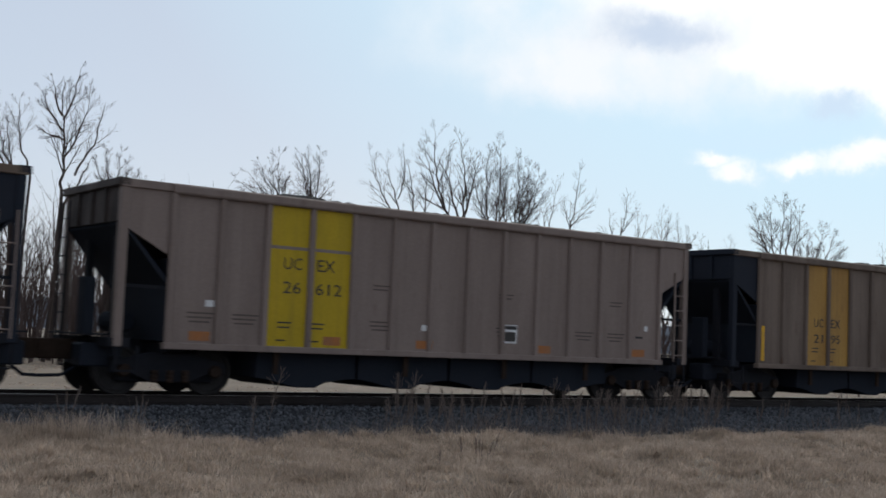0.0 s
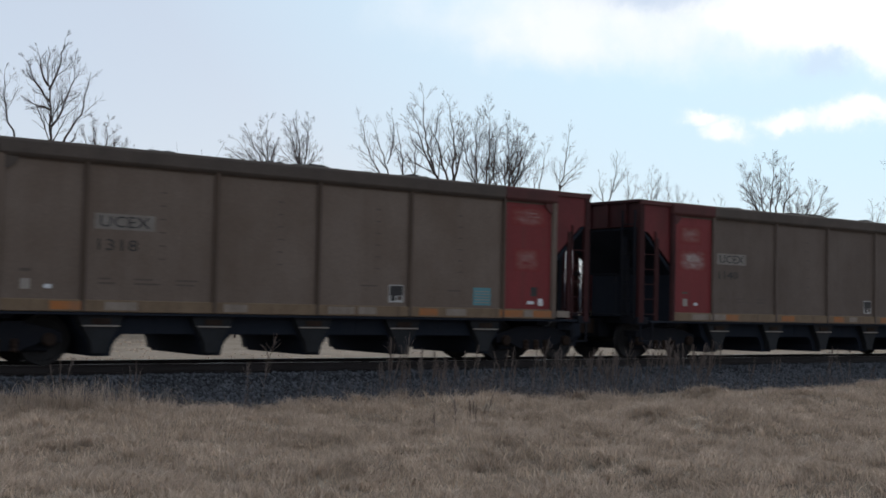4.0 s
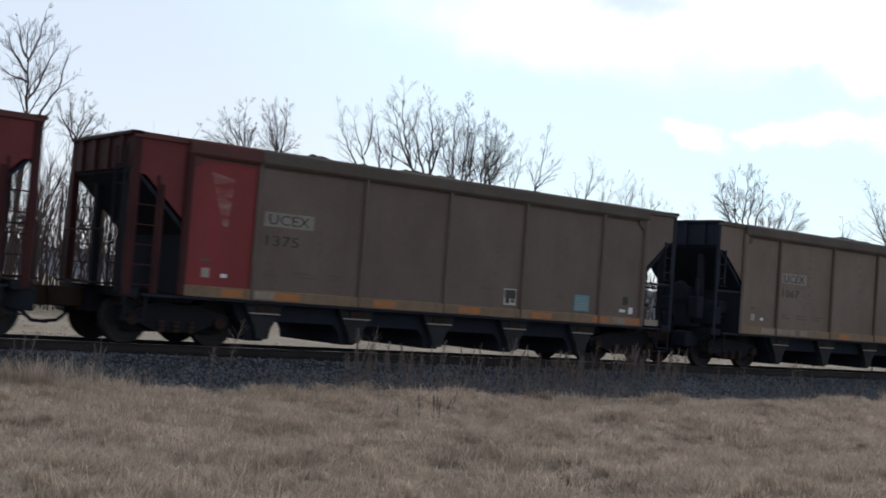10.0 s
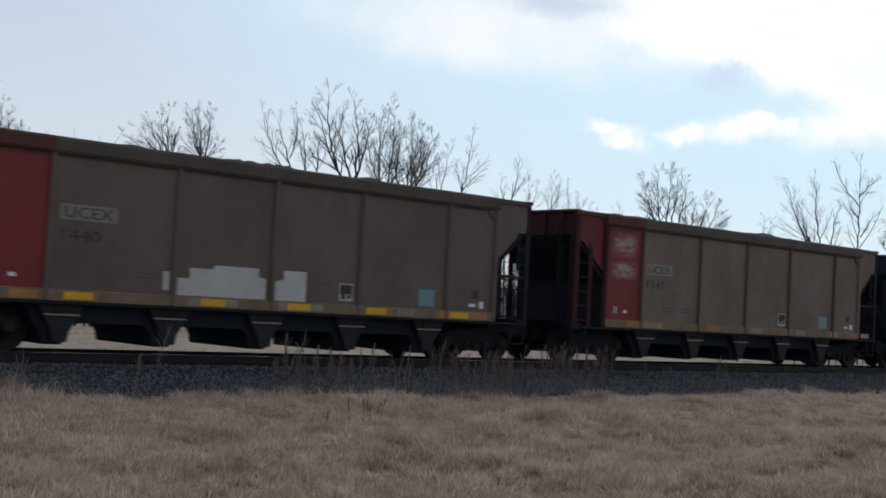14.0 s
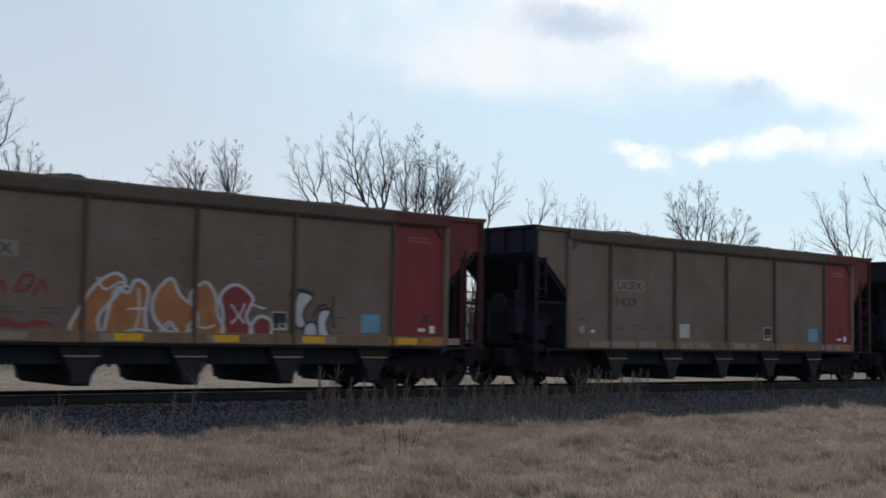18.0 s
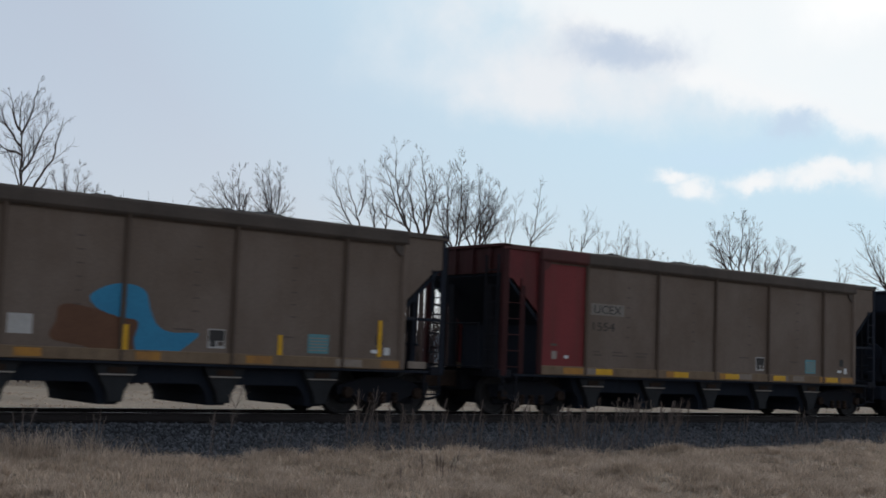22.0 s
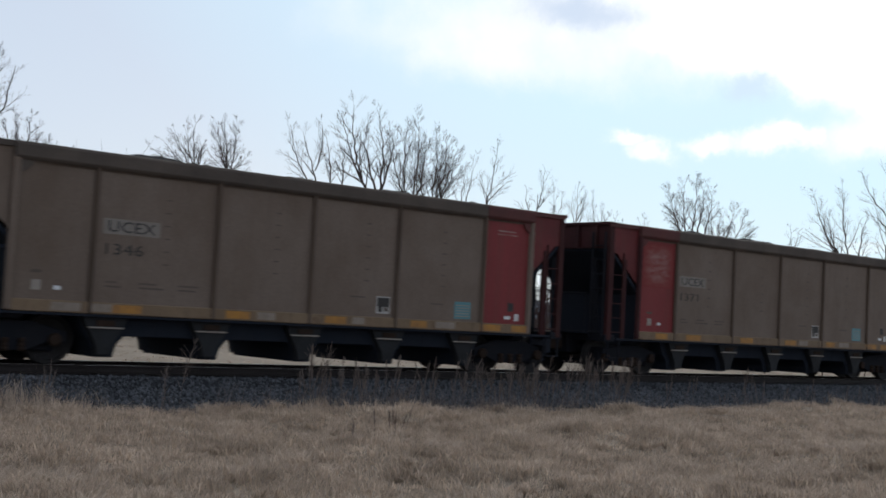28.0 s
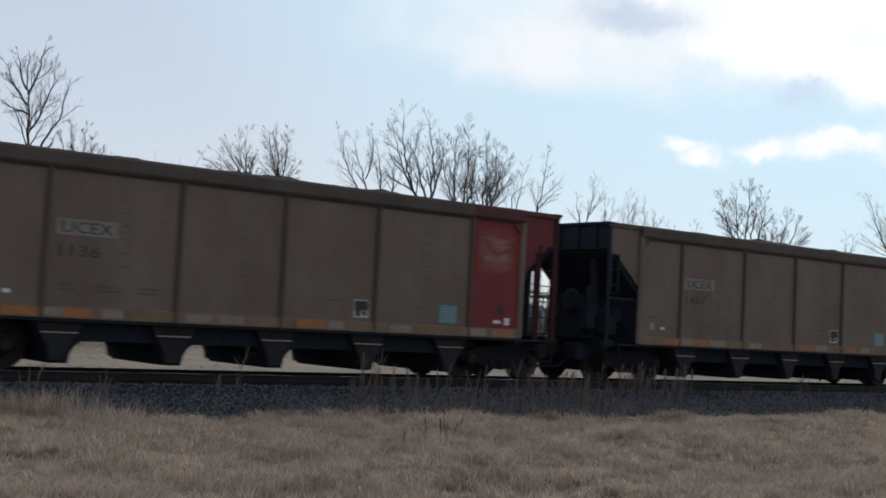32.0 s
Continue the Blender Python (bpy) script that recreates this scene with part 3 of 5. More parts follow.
def build_hopper():
    car = new("hopper_car")
    for s in (-1, 1):
        y_sheet, y_post = s * 1.45, s * 1.52
        for i in range(6):
            x0, x1 = BAYS[i], BAYS[i + 1]
            part("side_panel", box(x0, x1, *sorted((y_sheet, s * 1.42)), 1.14, 3.56), TAN, car, data=("panel_red" if i == 5 else "panel"))
        for i, x in enumerate(BAYS):
            big = i in (0, 6)
            w = 0.085 if big else 0.05
            part("side_post", prism([(x - w, y_sheet), (x + w, y_sheet), (x + w * 0.6, y_post), (x - w * 0.6, y_post)], 0.96, 3.6, "z"), TAN if big else POST, car, bevel=0.012, data=("post_red" if i == 6 else "post"))
        for name, x0, x1 in (("chord_a", -6.2, 4.68), ("chord_red", 4.68, 6.2)):
            prof = [(s * 1.42, 3.54), (s * 1.50, 3.54), (s * 1.545, 3.60), (s * 1.55, 3.80), (s * 1.53, 3.85), (s * 1.40, 3.85)]
            part("top_chord", prism(prof, x0, x1, "x"), TAN, car, bevel=0.01, data=name)
        # thin darker strip directly under the top chord
        part("chord_lip", box(-6.2, 6.2, *sorted((s * 1.45, s * 1.462)), 3.505, 3.54), POST, car)
        for e in (-1, 1):
            arc = [(e * 6.2, 3.62), (e * 6.2, 3.30)] + [(e * (6.2 - 0.34 * math.sin(a)), 3.30 + 0.26 * (1 - math.cos(a))) for a in (0.3, 0.6, 0.9, 1.2, 1.5)] + [(e * 5.8, 3.62)]
            part("chord_gusset", prism(arc, *sorted((s * 1.455, s * 1.49))), TAN, car, data=("chord_red" if e > 0 else "chord_a"))
        part("side_sill", prism([(s * 1.42, 0.95), (s * 1.50, 0.95), (s * 1.50, 1.16), (s * 1.42, 1.16)], -6.2, 6.2, "x"), STRIP_T, car, "faded tan side sill", bevel=0.01)
        part("sill_flange", box(-6.9, 6.9, *sorted((s * 1.15, s * 1.47)), 0.90, 0.945), BLACK, car)
        for e in (-1, 1):
            red = "end_red" if e > 0 else "end_plain"
            tri = [(e * 6.15, 3.80), (e * 7.25, 3.80), (e * 7.25, 3.12), (e * 6.98, 3.08), (e * 6.15, 2.30)]
            part("end_side_panel", prism(tri, *sorted((s * 1.40, s * 1.43))), TAN, car, data=("endside_red" if e > 0 else "endside"))
            part("end_chord", box(*sorted((e * 6.15, e * 7.28)), *sorted((s * 1.38, s * 1.47)), 3.74, 3.85), TAN, car, bevel=0.01, data=("chord_red" if e > 0 else "chord_a"))
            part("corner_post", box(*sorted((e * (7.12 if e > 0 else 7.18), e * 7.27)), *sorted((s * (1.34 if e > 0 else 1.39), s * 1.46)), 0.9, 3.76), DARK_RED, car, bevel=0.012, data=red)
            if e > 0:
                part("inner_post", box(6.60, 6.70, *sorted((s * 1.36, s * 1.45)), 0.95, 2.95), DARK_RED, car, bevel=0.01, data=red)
            else:
                part("end_brace", box(-7.2, -6.15, *sorted((s * 1.38, s * 1.42)), 2.0, 2.06), BLACK, car, bevel=0.01, data="brace")
    for e in (-1, 1):
        red = "end_red" if e > 0 else "end_plain"
        # end walls take the darkened red, shade included in the colour
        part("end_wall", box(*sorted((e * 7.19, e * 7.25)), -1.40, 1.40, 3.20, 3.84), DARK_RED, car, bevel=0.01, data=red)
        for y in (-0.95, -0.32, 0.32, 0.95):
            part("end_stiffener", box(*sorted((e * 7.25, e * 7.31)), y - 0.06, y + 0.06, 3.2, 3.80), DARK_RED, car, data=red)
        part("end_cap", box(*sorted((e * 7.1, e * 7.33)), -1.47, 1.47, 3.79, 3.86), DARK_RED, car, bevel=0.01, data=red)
        # web and slope sheet carry the recess's shade in their colour
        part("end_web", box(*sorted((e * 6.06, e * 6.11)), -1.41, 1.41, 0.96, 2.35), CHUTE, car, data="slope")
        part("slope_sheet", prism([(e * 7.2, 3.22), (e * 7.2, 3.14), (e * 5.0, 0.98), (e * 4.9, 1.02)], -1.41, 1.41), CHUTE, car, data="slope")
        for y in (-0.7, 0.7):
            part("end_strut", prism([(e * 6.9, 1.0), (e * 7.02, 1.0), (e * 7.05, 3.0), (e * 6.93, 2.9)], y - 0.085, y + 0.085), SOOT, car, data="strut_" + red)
        if e > 0:
            for s in (-1, 1):
                ladder(car, 6.93, s * 1.44, 0.95, 3.1, 0.40, "x", DARK_RED)
        else:
            for s in (-1, 1):
                for k in range(3):
                    part("grab_iron", tube((-7.2, s * 1.47, 1.35 + 0.4 * k), (-6.85, s * 1.47, 1.35 + 0.4 * k), 0.014, n=5), SOOT, car)
                ladder(car, -7.04, s * 1.44, 2.2, 3.1, 0.24, "x", BLACK)
        ladder(car, e * 7.36, 1.15, 0.95, 3.6, 0.42, "y", SOOT, "end_ladder")
        part("crossover_platform", box(*sorted((e * 6.95, e * 7.6)), -0.95, 0.95, 1.06, 1.09), SOOT, car, "steel mesh platform")
        part("platform_rail", join(tube((e * 7.5, -0.9, 1.09), (e * 7.5, -0.9, 2.05), 0.016), tube((e * 7.5, 0.9, 1.09), (e * 7.5, 0.9, 2.05), 0.016), tube((e * 7.5, -0.9, 2.05), (e * 7.5, 0.9, 2.05), 0.016)), SOOT, car)
    # brake gear on the plain end; its near-black includes the recess's shade
    part("brake_reservoir", lathe([(-0.5, 0.0), (-0.5, 0.14), (-0.44, 0.2), (0.44, 0.2), (0.5, 0.14), (0.5, 0.0)], 14, "y", (-6.65, 0.0, 1.32)), CHUTE, car, "black brake reservoir")
    part("brake_cylinder", lathe([(-0.25, 0.0), (-0.25, 0.16), (0.3, 0.16), (0.3, 0.0)], 12, "y", (-6.5, -0.85, 1.62)), CHUTE, car)
    part("control_valve", box(-7.0, -6.65, -1.2, -0.7, 1.15, 1.6), CHUTE, car, bevel=0.02)
    part("hand_brake_wheel", lathe([(-7.62, 0.22), (-7.60, 0.28), (-7.57, 0.28), (-7.55, 0.22)], 16, "x", (0, -0.55, 1.95)), BLACK, car)
    part("brake_stand", box(-7.55, -7.35, -0.75, -0.35, 1.05, 2.1), CHUTE, car, bevel=0.02)
    part("brake_box", join(box(-7.62, -7.36, -1.18, -0.86, 1.28, 1.84), box(-7.52, -7.40, -1.06, -0.96, 1.84, 2.3)), CHUTE, car, "black brake valve box", bevel=0.02)
    part("brake_pipe", join(tube((-7.3, -1.0, 1.5), (-7.05, -0.4, 1.55), 0.03), tube((-7.05, -0.4, 1.55), (-7.0, 0.9, 1.5), 0.03)), CHUTE, car)
    build_underframe(car)
    build_chutes(car, [-4.3, -2.15, 0.0, 2.15, 4.3], HOOD)
    return car


def build_gondola():
    """The smooth-sided car with fourteen slim ribs a side."""
    car = new("hopper_car")
    ribs = [-6.26 + i * 0.963 for i in range(14)]
    for s in (-1, 1):
        for i in range(13):
            part("side_panel", box(ribs[i], ribs[i + 1], *sorted((s * 1.45, s * 1.42)), 0.98, 3.66), TAUPE, car, data=f"bay{i}")
        for i, x in enumerate(ribs):
            part("side_post", prism([(x - 0.07, s * 1.45), (x + 0.07, s * 1.45), (x + 0.045, s * 1.52), (x - 0.045, s * 1.52)], 0.98, 3.68, "z"), TAUPE, car, bevel=0.01, data="post")
        part("top_chord", prism([(s * 1.40, 3.66), (s * 1.53, 3.66), (s * 1.55, 3.70), (s * 1.55, 3.82), (s * 1.52, 3.85), (s * 1.40, 3.85)], -6.3, 6.3, "x"), TAUPE, car, bevel=0.01, data="post")
        part("side_sill", prism([(s * 1.40, 0.86), (s * 1.56, 0.86), (s * 1.56, 0.98), (s * 1.40, 0.98)], -6.35, 6.35, "x"), TAUPE, car, bevel=0.01, data="sill")
        for e in (-1, 1):
            tri = [(e * 6.24, 3.80), (e * 7.25, 3.80), (e * 7.25, 3.05), (e * 6.32, 2.55), (e * 6.24, 2.45)]
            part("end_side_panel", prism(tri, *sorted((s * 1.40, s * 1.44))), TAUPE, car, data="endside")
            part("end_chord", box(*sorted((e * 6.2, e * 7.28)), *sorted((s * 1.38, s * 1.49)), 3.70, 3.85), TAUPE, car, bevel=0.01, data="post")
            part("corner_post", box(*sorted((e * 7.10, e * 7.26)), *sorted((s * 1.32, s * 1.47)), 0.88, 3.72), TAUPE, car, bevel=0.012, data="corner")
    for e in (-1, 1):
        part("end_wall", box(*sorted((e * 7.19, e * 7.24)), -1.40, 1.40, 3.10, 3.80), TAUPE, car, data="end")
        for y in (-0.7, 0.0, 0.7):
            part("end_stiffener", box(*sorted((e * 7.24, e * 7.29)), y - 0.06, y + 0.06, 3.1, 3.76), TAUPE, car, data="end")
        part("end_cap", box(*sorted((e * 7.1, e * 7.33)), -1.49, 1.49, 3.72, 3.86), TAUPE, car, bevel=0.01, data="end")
        # shade under the ribbed car's end is put into this near-black
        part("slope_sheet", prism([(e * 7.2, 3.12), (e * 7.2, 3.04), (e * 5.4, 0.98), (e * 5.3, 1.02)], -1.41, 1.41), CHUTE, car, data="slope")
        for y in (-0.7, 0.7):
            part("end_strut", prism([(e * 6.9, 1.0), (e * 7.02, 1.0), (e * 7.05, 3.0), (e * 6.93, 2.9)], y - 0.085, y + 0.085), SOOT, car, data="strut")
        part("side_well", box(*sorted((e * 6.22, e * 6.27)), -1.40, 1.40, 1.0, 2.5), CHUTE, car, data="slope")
        part("mid_rail", box(*sorted((e * 6.25, e * 7.15)), -1.42, -1.38, 1.93, 1.99), SOOT, car)
        if e > 0:
            ladder(car, 6.98, -1.46, 0.95, 3.1, 0.34, "x", TAUPE)
        ladder(car, e * 7.36, 1.15, 0.95, 3.6, 0.42, "y", SOOT, "end_ladder")
        part("crossover_platform", box(*sorted((e * 6.95, e * 7.6)), -0.95, 0.95, 1.06, 1.09), SOOT, car, "steel mesh platform")
    part("brake_reservoir", lathe([(-0.5, 0.0), (-0.5, 0.14), (-0.44, 0.2), (0.44, 0.2), (0.5, 0.14), (0.5, 0.0)], 14, "y", (-6.65, 0.0, 1.32)), CHUTE, car, "black brake reservoir")
    part("brake_stand", box(-7.55, -7.35, -0.75, -0.35, 1.05, 2.1), CHUTE, car, bevel=0.02)
    build_underframe(car)
    for xc in (-3.2, -0.9, 1.4, 3.7):
        poly = [(xc - 1.1, 0.90), (xc - 1.12, 0.37), (xc - 0.9, 0.34), (xc - 0.2, 0.19), (xc + 0.2, 0.19), (xc + 0.42, 0.29), (xc + 0.9, 0.36), (xc + 1.12, 0.37), (xc + 1.1, 0.90)]
        part("chute", prism(poly, -1.2, 1.2), CHUTE, car, "sooty sloped discharge chute", bevel=0.01)
    for x in (-4.0, -1.0, 1.6, 4.0):
        part("drop_bracket", box(x - 0.05, x + 0.05, -1.42, -1.36, 0.45, 0.86), RUST, car)
    return car


def lettering(words, wide, high, mat):
    """A mesh of words, wide x high, round its own middle in the xy plane."""
    cu = bpy.data.curves.new("lettering", "FONT")
    cu.body, cu.extrude, cu.align_x, cu.align_y = words, 0.004, "CENTER", "CENTER"
    cu.resolution_u = 2
    tmp = new("lettering", cu)
    me = bpy.data.meshes.new_from_object(tmp.evaluated_get(bpy.context.evaluated_depsgraph_get()))
    bpy.data.objects.remove(tmp)
    co = np.empty(len(me.vertices) * 3, dtype=np.float32)
    me.vertices.foreach_get("co", co)
    co = co.reshape(-1, 3)
    lo, hi = co[:, :2].min(0), co[:, :2].max(0)
    co[:, :2] = (co[:, :2] - (lo + hi) / 2) / (hi - lo) * (wide, high)
    me.vertices.foreach_set("co", co.ravel())
    me.materials.clear()
    me.materials.append(mat)
    me.update()
    return me


WORDS = {}


def words_on(car, flip, words, x, z, wide, high, mat, name="reporting_mark", y=1.452):
    key = (words, round(wide, 3), mat.name)
    if key not in WORDS:
        WORDS[key] = lettering(words, wide, high, mat)
    ob = new(name, WORDS[key])
    ob.parent = car
    s = -1 if flip else 1
    ob.matrix_local = pose(s * x, -s * y, z, 90, 0, 180 if flip else 0)
    return ob


def plate(car, flip, name, x0, x1, z0, z1, mat, y=1.45, label="", deep=0.004):
    """A flat painted patch or plate on the side that faces the field with the camera."""
    s = -1 if flip else 1
    xs, ys = sorted((s * x0, s * x1)), sorted((-s * y, -s * (y + deep)))
    return part(name, box(*xs, *ys, z0, z1), mat, car, label)


def blot(car, flip, name, poly, mat, y=1.451, label="", deep=0.004):
    s = -1 if flip else 1
    return part(name, prism([(s * a, b) for a, b in poly], *sorted((-s * y, -s * (y + deep)))), mat, car, label)


def bars(car, flip, rows, mat, name="stencil_line"):
    """Small stencilled lines: (x, z, width, height)."""
    for x, z, w, h in rows:
        plate(car, flip, name, x, x + w, z, z + h, mat, y=1.4505)


YELLOW_MARKED = ("1440", "1423", "1554", "1607", "1502", "1006", "1371", "1346", "1551", "1574")


def small_marks(car, flip, rng, number, mark_x=-3.95):
    """What every hopper car carries: lettering, stencils, a tag plate, a teal panel, reflectors."""
    plate(car, flip, "mark_panel", mark_x - 0.56, mark_x + 0.56, 2.40, 2.68, MARK, y=1.446, label="pale repainted patch under the letters", deep=0.0065)
    words_on(car, flip, "UCEX", mark_x, 2.54, 0.92, 0.20, INK, y=1.453)
    words_on(car, flip, number, mark_x - 0.12, 2.13, 0.74, 0.20, INK, "car_number")
    bars(car, flip, [(-4.4, 1.52, 0.22, 0.03), (-4.4, 1.44, 0.30, 0.03), (-3.75, 1.52, 0.35, 0.03), (-3.75, 1.44, 0.5, 0.03), (-2.95, 1.52, 0.42, 0.03), (-2.95, 1.44, 0.36, 0.03),
                     (1.0, 1.55, 0.4, 0.03), (3.2, 1.5, 0.35, 0.03)], FADED)
    for x in (-3.3, -0.9, 1.35, 3.45):
        for k in range(6):
            bars(car, flip, [(x, 1.9 + 0.24 * k, 0.12, 0.025)], FADED, "load_mark")
    tag = plate(car, flip, "tag_plate", 1.70, 2.06, 1.24, 1.60, PATCH_WHITE, label="white framed tag plate")
    plate(tag, flip, "tag_field", 1.72, 2.04, 1.38, 1.58, INK, y=1.454)
    plate(tag, flip, "tag_field", 1.75, 1.86, 1.27, 1.38, INK, y=1.454)
    plate(tag, flip, "tag_field", 1.90, 2.02, 1.29, 1.37, FADED, y=1.454)
    panel = plate(car, flip, "service_panel", 3.88, 4.36, 1.22, 1.60, TEAL, label="teal service stencil panel")
    for k in range(5):
        plate(panel, flip, "panel_line", 3.92, 4.32, 1.27 + 0.06 * k, 1.29 + 0.06 * k, PALE, y=1.454)
    bars(car, flip, [(-5.75, 1.32, 0.16, 0.18)], PALE, "card_holder")
    bars(car, flip, [(-5.78, 1.62, 0.2, 0.05)], FADED)
    bars(car, flip, [(-5.35, 1.34, 0.13, 0.07)], WHITE, "white_label")
    bars(car, flip, [(5.4, 1.27, 0.2, 0.07), (5.72, 1.24, 0.14, 0.16)], WHITE, "white_label")
    bars(car, flip, [(5.5, 1.45, 0.18, 0.2)], INK, "dark_plate")
    for x in (-5.35, -4.3, -1.9, 0.3, 2.5, 4.55, 5.5):
        m = (STRIP_Y if number in YELLOW_MARKED else ORANGE_MARK) if rng.random() < 0.7 else STRIP_PALE
        a = x + rng.uniform(-0.12, 0.12)
        plate(car, flip, "reflector_strip", a, a + rng.uniform(0.45, 0.66), 0.985, 1.13, m, y=1.499)
        if rng.random() < 0.6:
            plate(car, flip, "worn_strip", a + 0.70, a + rng.uniform(1.0, 1.35), 0.99, 1.135, STRIP_PALE, y=1.4985)


def repaint(car, table):
    """Give parts, by the name of their mesh, a material of this car's own."""
    for ob in car.children:
        m = table.get(ob.data.name.split(".")[0]) if ob.type == "MESH" else None
        if m:
            ob.material_slots[0].link = "OBJECT"
            ob.material_slots[0].material = m


# number along the train: kind, red end towards the front of the train, car number
FLEET = {-1: ("ribbed", 0, "2195"), 0: ("ribbed", 0, "26612"), 1: ("ribbed", 0, "97127"), 2: ("bays", 0, "1140"), 3: ("bays", 1, "1318"), 4: ("bays", 1, "1195"), 5: ("bays", 1, "1406"),
         6: ("bays", 1, "1067"), 7: ("bays", 0, "1375"), 8: ("bays", 1, "1430"), 9: ("bays", 0, "1547"), 10: ("bays", 0, "1440"), 11: ("bays", 1, "1252"), 12: ("bays", 1, "1422"),
         13: ("bays", 1, "1423"), 14: ("bays", 1, "1551"), 15: ("bays", 0, "1554"), 16: ("bays", 0, "1607"), 17: ("bays", 0, "1502"), 18: ("bays", 1, "1006"), 19: ("bays", 0, "1371"),
         20: ("bays", 1, "1346"), 21: ("bays", 1, "1574"), 22: ("bays", 1, "1457"), 23: ("bays", 1, "1136"), 24: ("bays", 0, "1290")}


def car_x(n, t):
    """Where the middle of car n is at t seconds."""
    return 191.19 + 7.25 - 16.184 * n + 11.5317 * (t - 16) + 0.00505 * (t - 16) ** 2


CARS = {}


def coal_mesh(seed):
    rng = np.random.default_rng(seed)
    nx, ny = 120, 12
    ph = rng.uniform(0, 6.28, 6)
    v = []
    for i in range(nx):
        for j in range(ny):
            x, y = -7.1 + 14.2 * i / (nx - 1), -1.38 + 2.76 * j / (ny - 1)
            edge = min(1.0, (7.1 - abs(x)) / 2.2) * min(1.0, (1.38 - abs(y)) / 0.7)
            hump = 0.22 + 0.022 * math.sin(x * 0.8 + ph[0]) + 0.03 * math.sin(x * 2.1 + ph[1]) + 0.02 * math.sin(x * 5.3 + ph[2])
            v.append((x, y, 3.72 + max(0.0, edge) * (hump + rng.uniform(-0.02, 0.03)) + 0.02 * rng.random()))
    f = [(i * ny + j, (i + 1) * ny + j, (i + 1) * ny + j + 1, i * ny + j + 1) for i in range(nx - 1) for j in range(ny - 1)]
    k = len(v)
    v += [(-7.1, -1.38, 3.2), (7.1, -1.38, 3.2), (7.1, 1.38, 3.2), (-7.1, 1.38, 3.2)]
    f.append((k, k + 1, k + 2, k + 3))
    return mesh("coal_load", (v, f), COAL)


def wobble(rng, x0, x1, z0, z1, n=14, rough=0.16):
    """An uneven closed outline inside a box."""
    cx, cz, rx, rz = (x0 + x1) / 2, (z0 + z1) / 2, (x1 - x0) / 2, (z1 - z0) / 2
    pts = []
    for i in range(n):
        a = 6.2832 * i / n
        k = 1 + rng.uniform(-rough, rough)
        c, s = math.cos(a), math.sin(a)
        pts.append((cx + rx * k * math.copysign(abs(c) ** 0.7, c), cz + rz * k * math.copysign(abs(s) ** 0.7, s)))
    return pts


def wash(car, flip, x0, x1, z0, z1, mat):
    """A scrubbed patch over old lettering."""
    plate(car, flip, "painted_patch", x0, x1, z0, z1, mat, y=1.4465, label="pale scrubbed patch in the red paint", deep=0.006)


def stroke(car, flip, name, pts, wide, mat, y=1.452):
    """A sprayed line through points (x, z)."""
    out = []
    for (a, b), (c, d) in zip(pts, pts[1:]):
        l = math.hypot(c - a, d - b) or 1
        nx, nz = -(d - b) / l * wide / 2, (c - a) / l * wide / 2
        out.append(prism([(a + nx, b + nz), (c + nx, d + nz), (c - nx, d - nz), (a - nx, b - nz)], *sorted((-y, -y - 0.003))))
    v, f = join(*out)
    if flip:
        v = [(-p, -q, r) for p, q, r in v]
    return part(name, (v, f), mat, car)


def curve(pts, closed=False, steps=5):
    """A smooth line through points (x, z)."""
    n = len(pts)
    out = []
    for i in range(n if closed else n - 1):
        if closed:
            a, b, c, d = (pts[(i + k) % n] for k in (-1, 0, 1, 2))
        else:
            a, b, c, d = pts[max(0, i - 1)], pts[i], pts[i + 1], pts[min(n - 1, i + 2)]
        for j in range(steps):
            t = j / steps
            out.append(tuple(0.5 * (2 * q + (r - p) * t + (2 * p - 5 * q + 4 * r - w) * t * t + (3 * q - p - 3 * r + w) * t ** 3) for p, q, r, w in zip(a, b, c, d)))
    out.append(out[0] if closed else pts[-1])
    return out


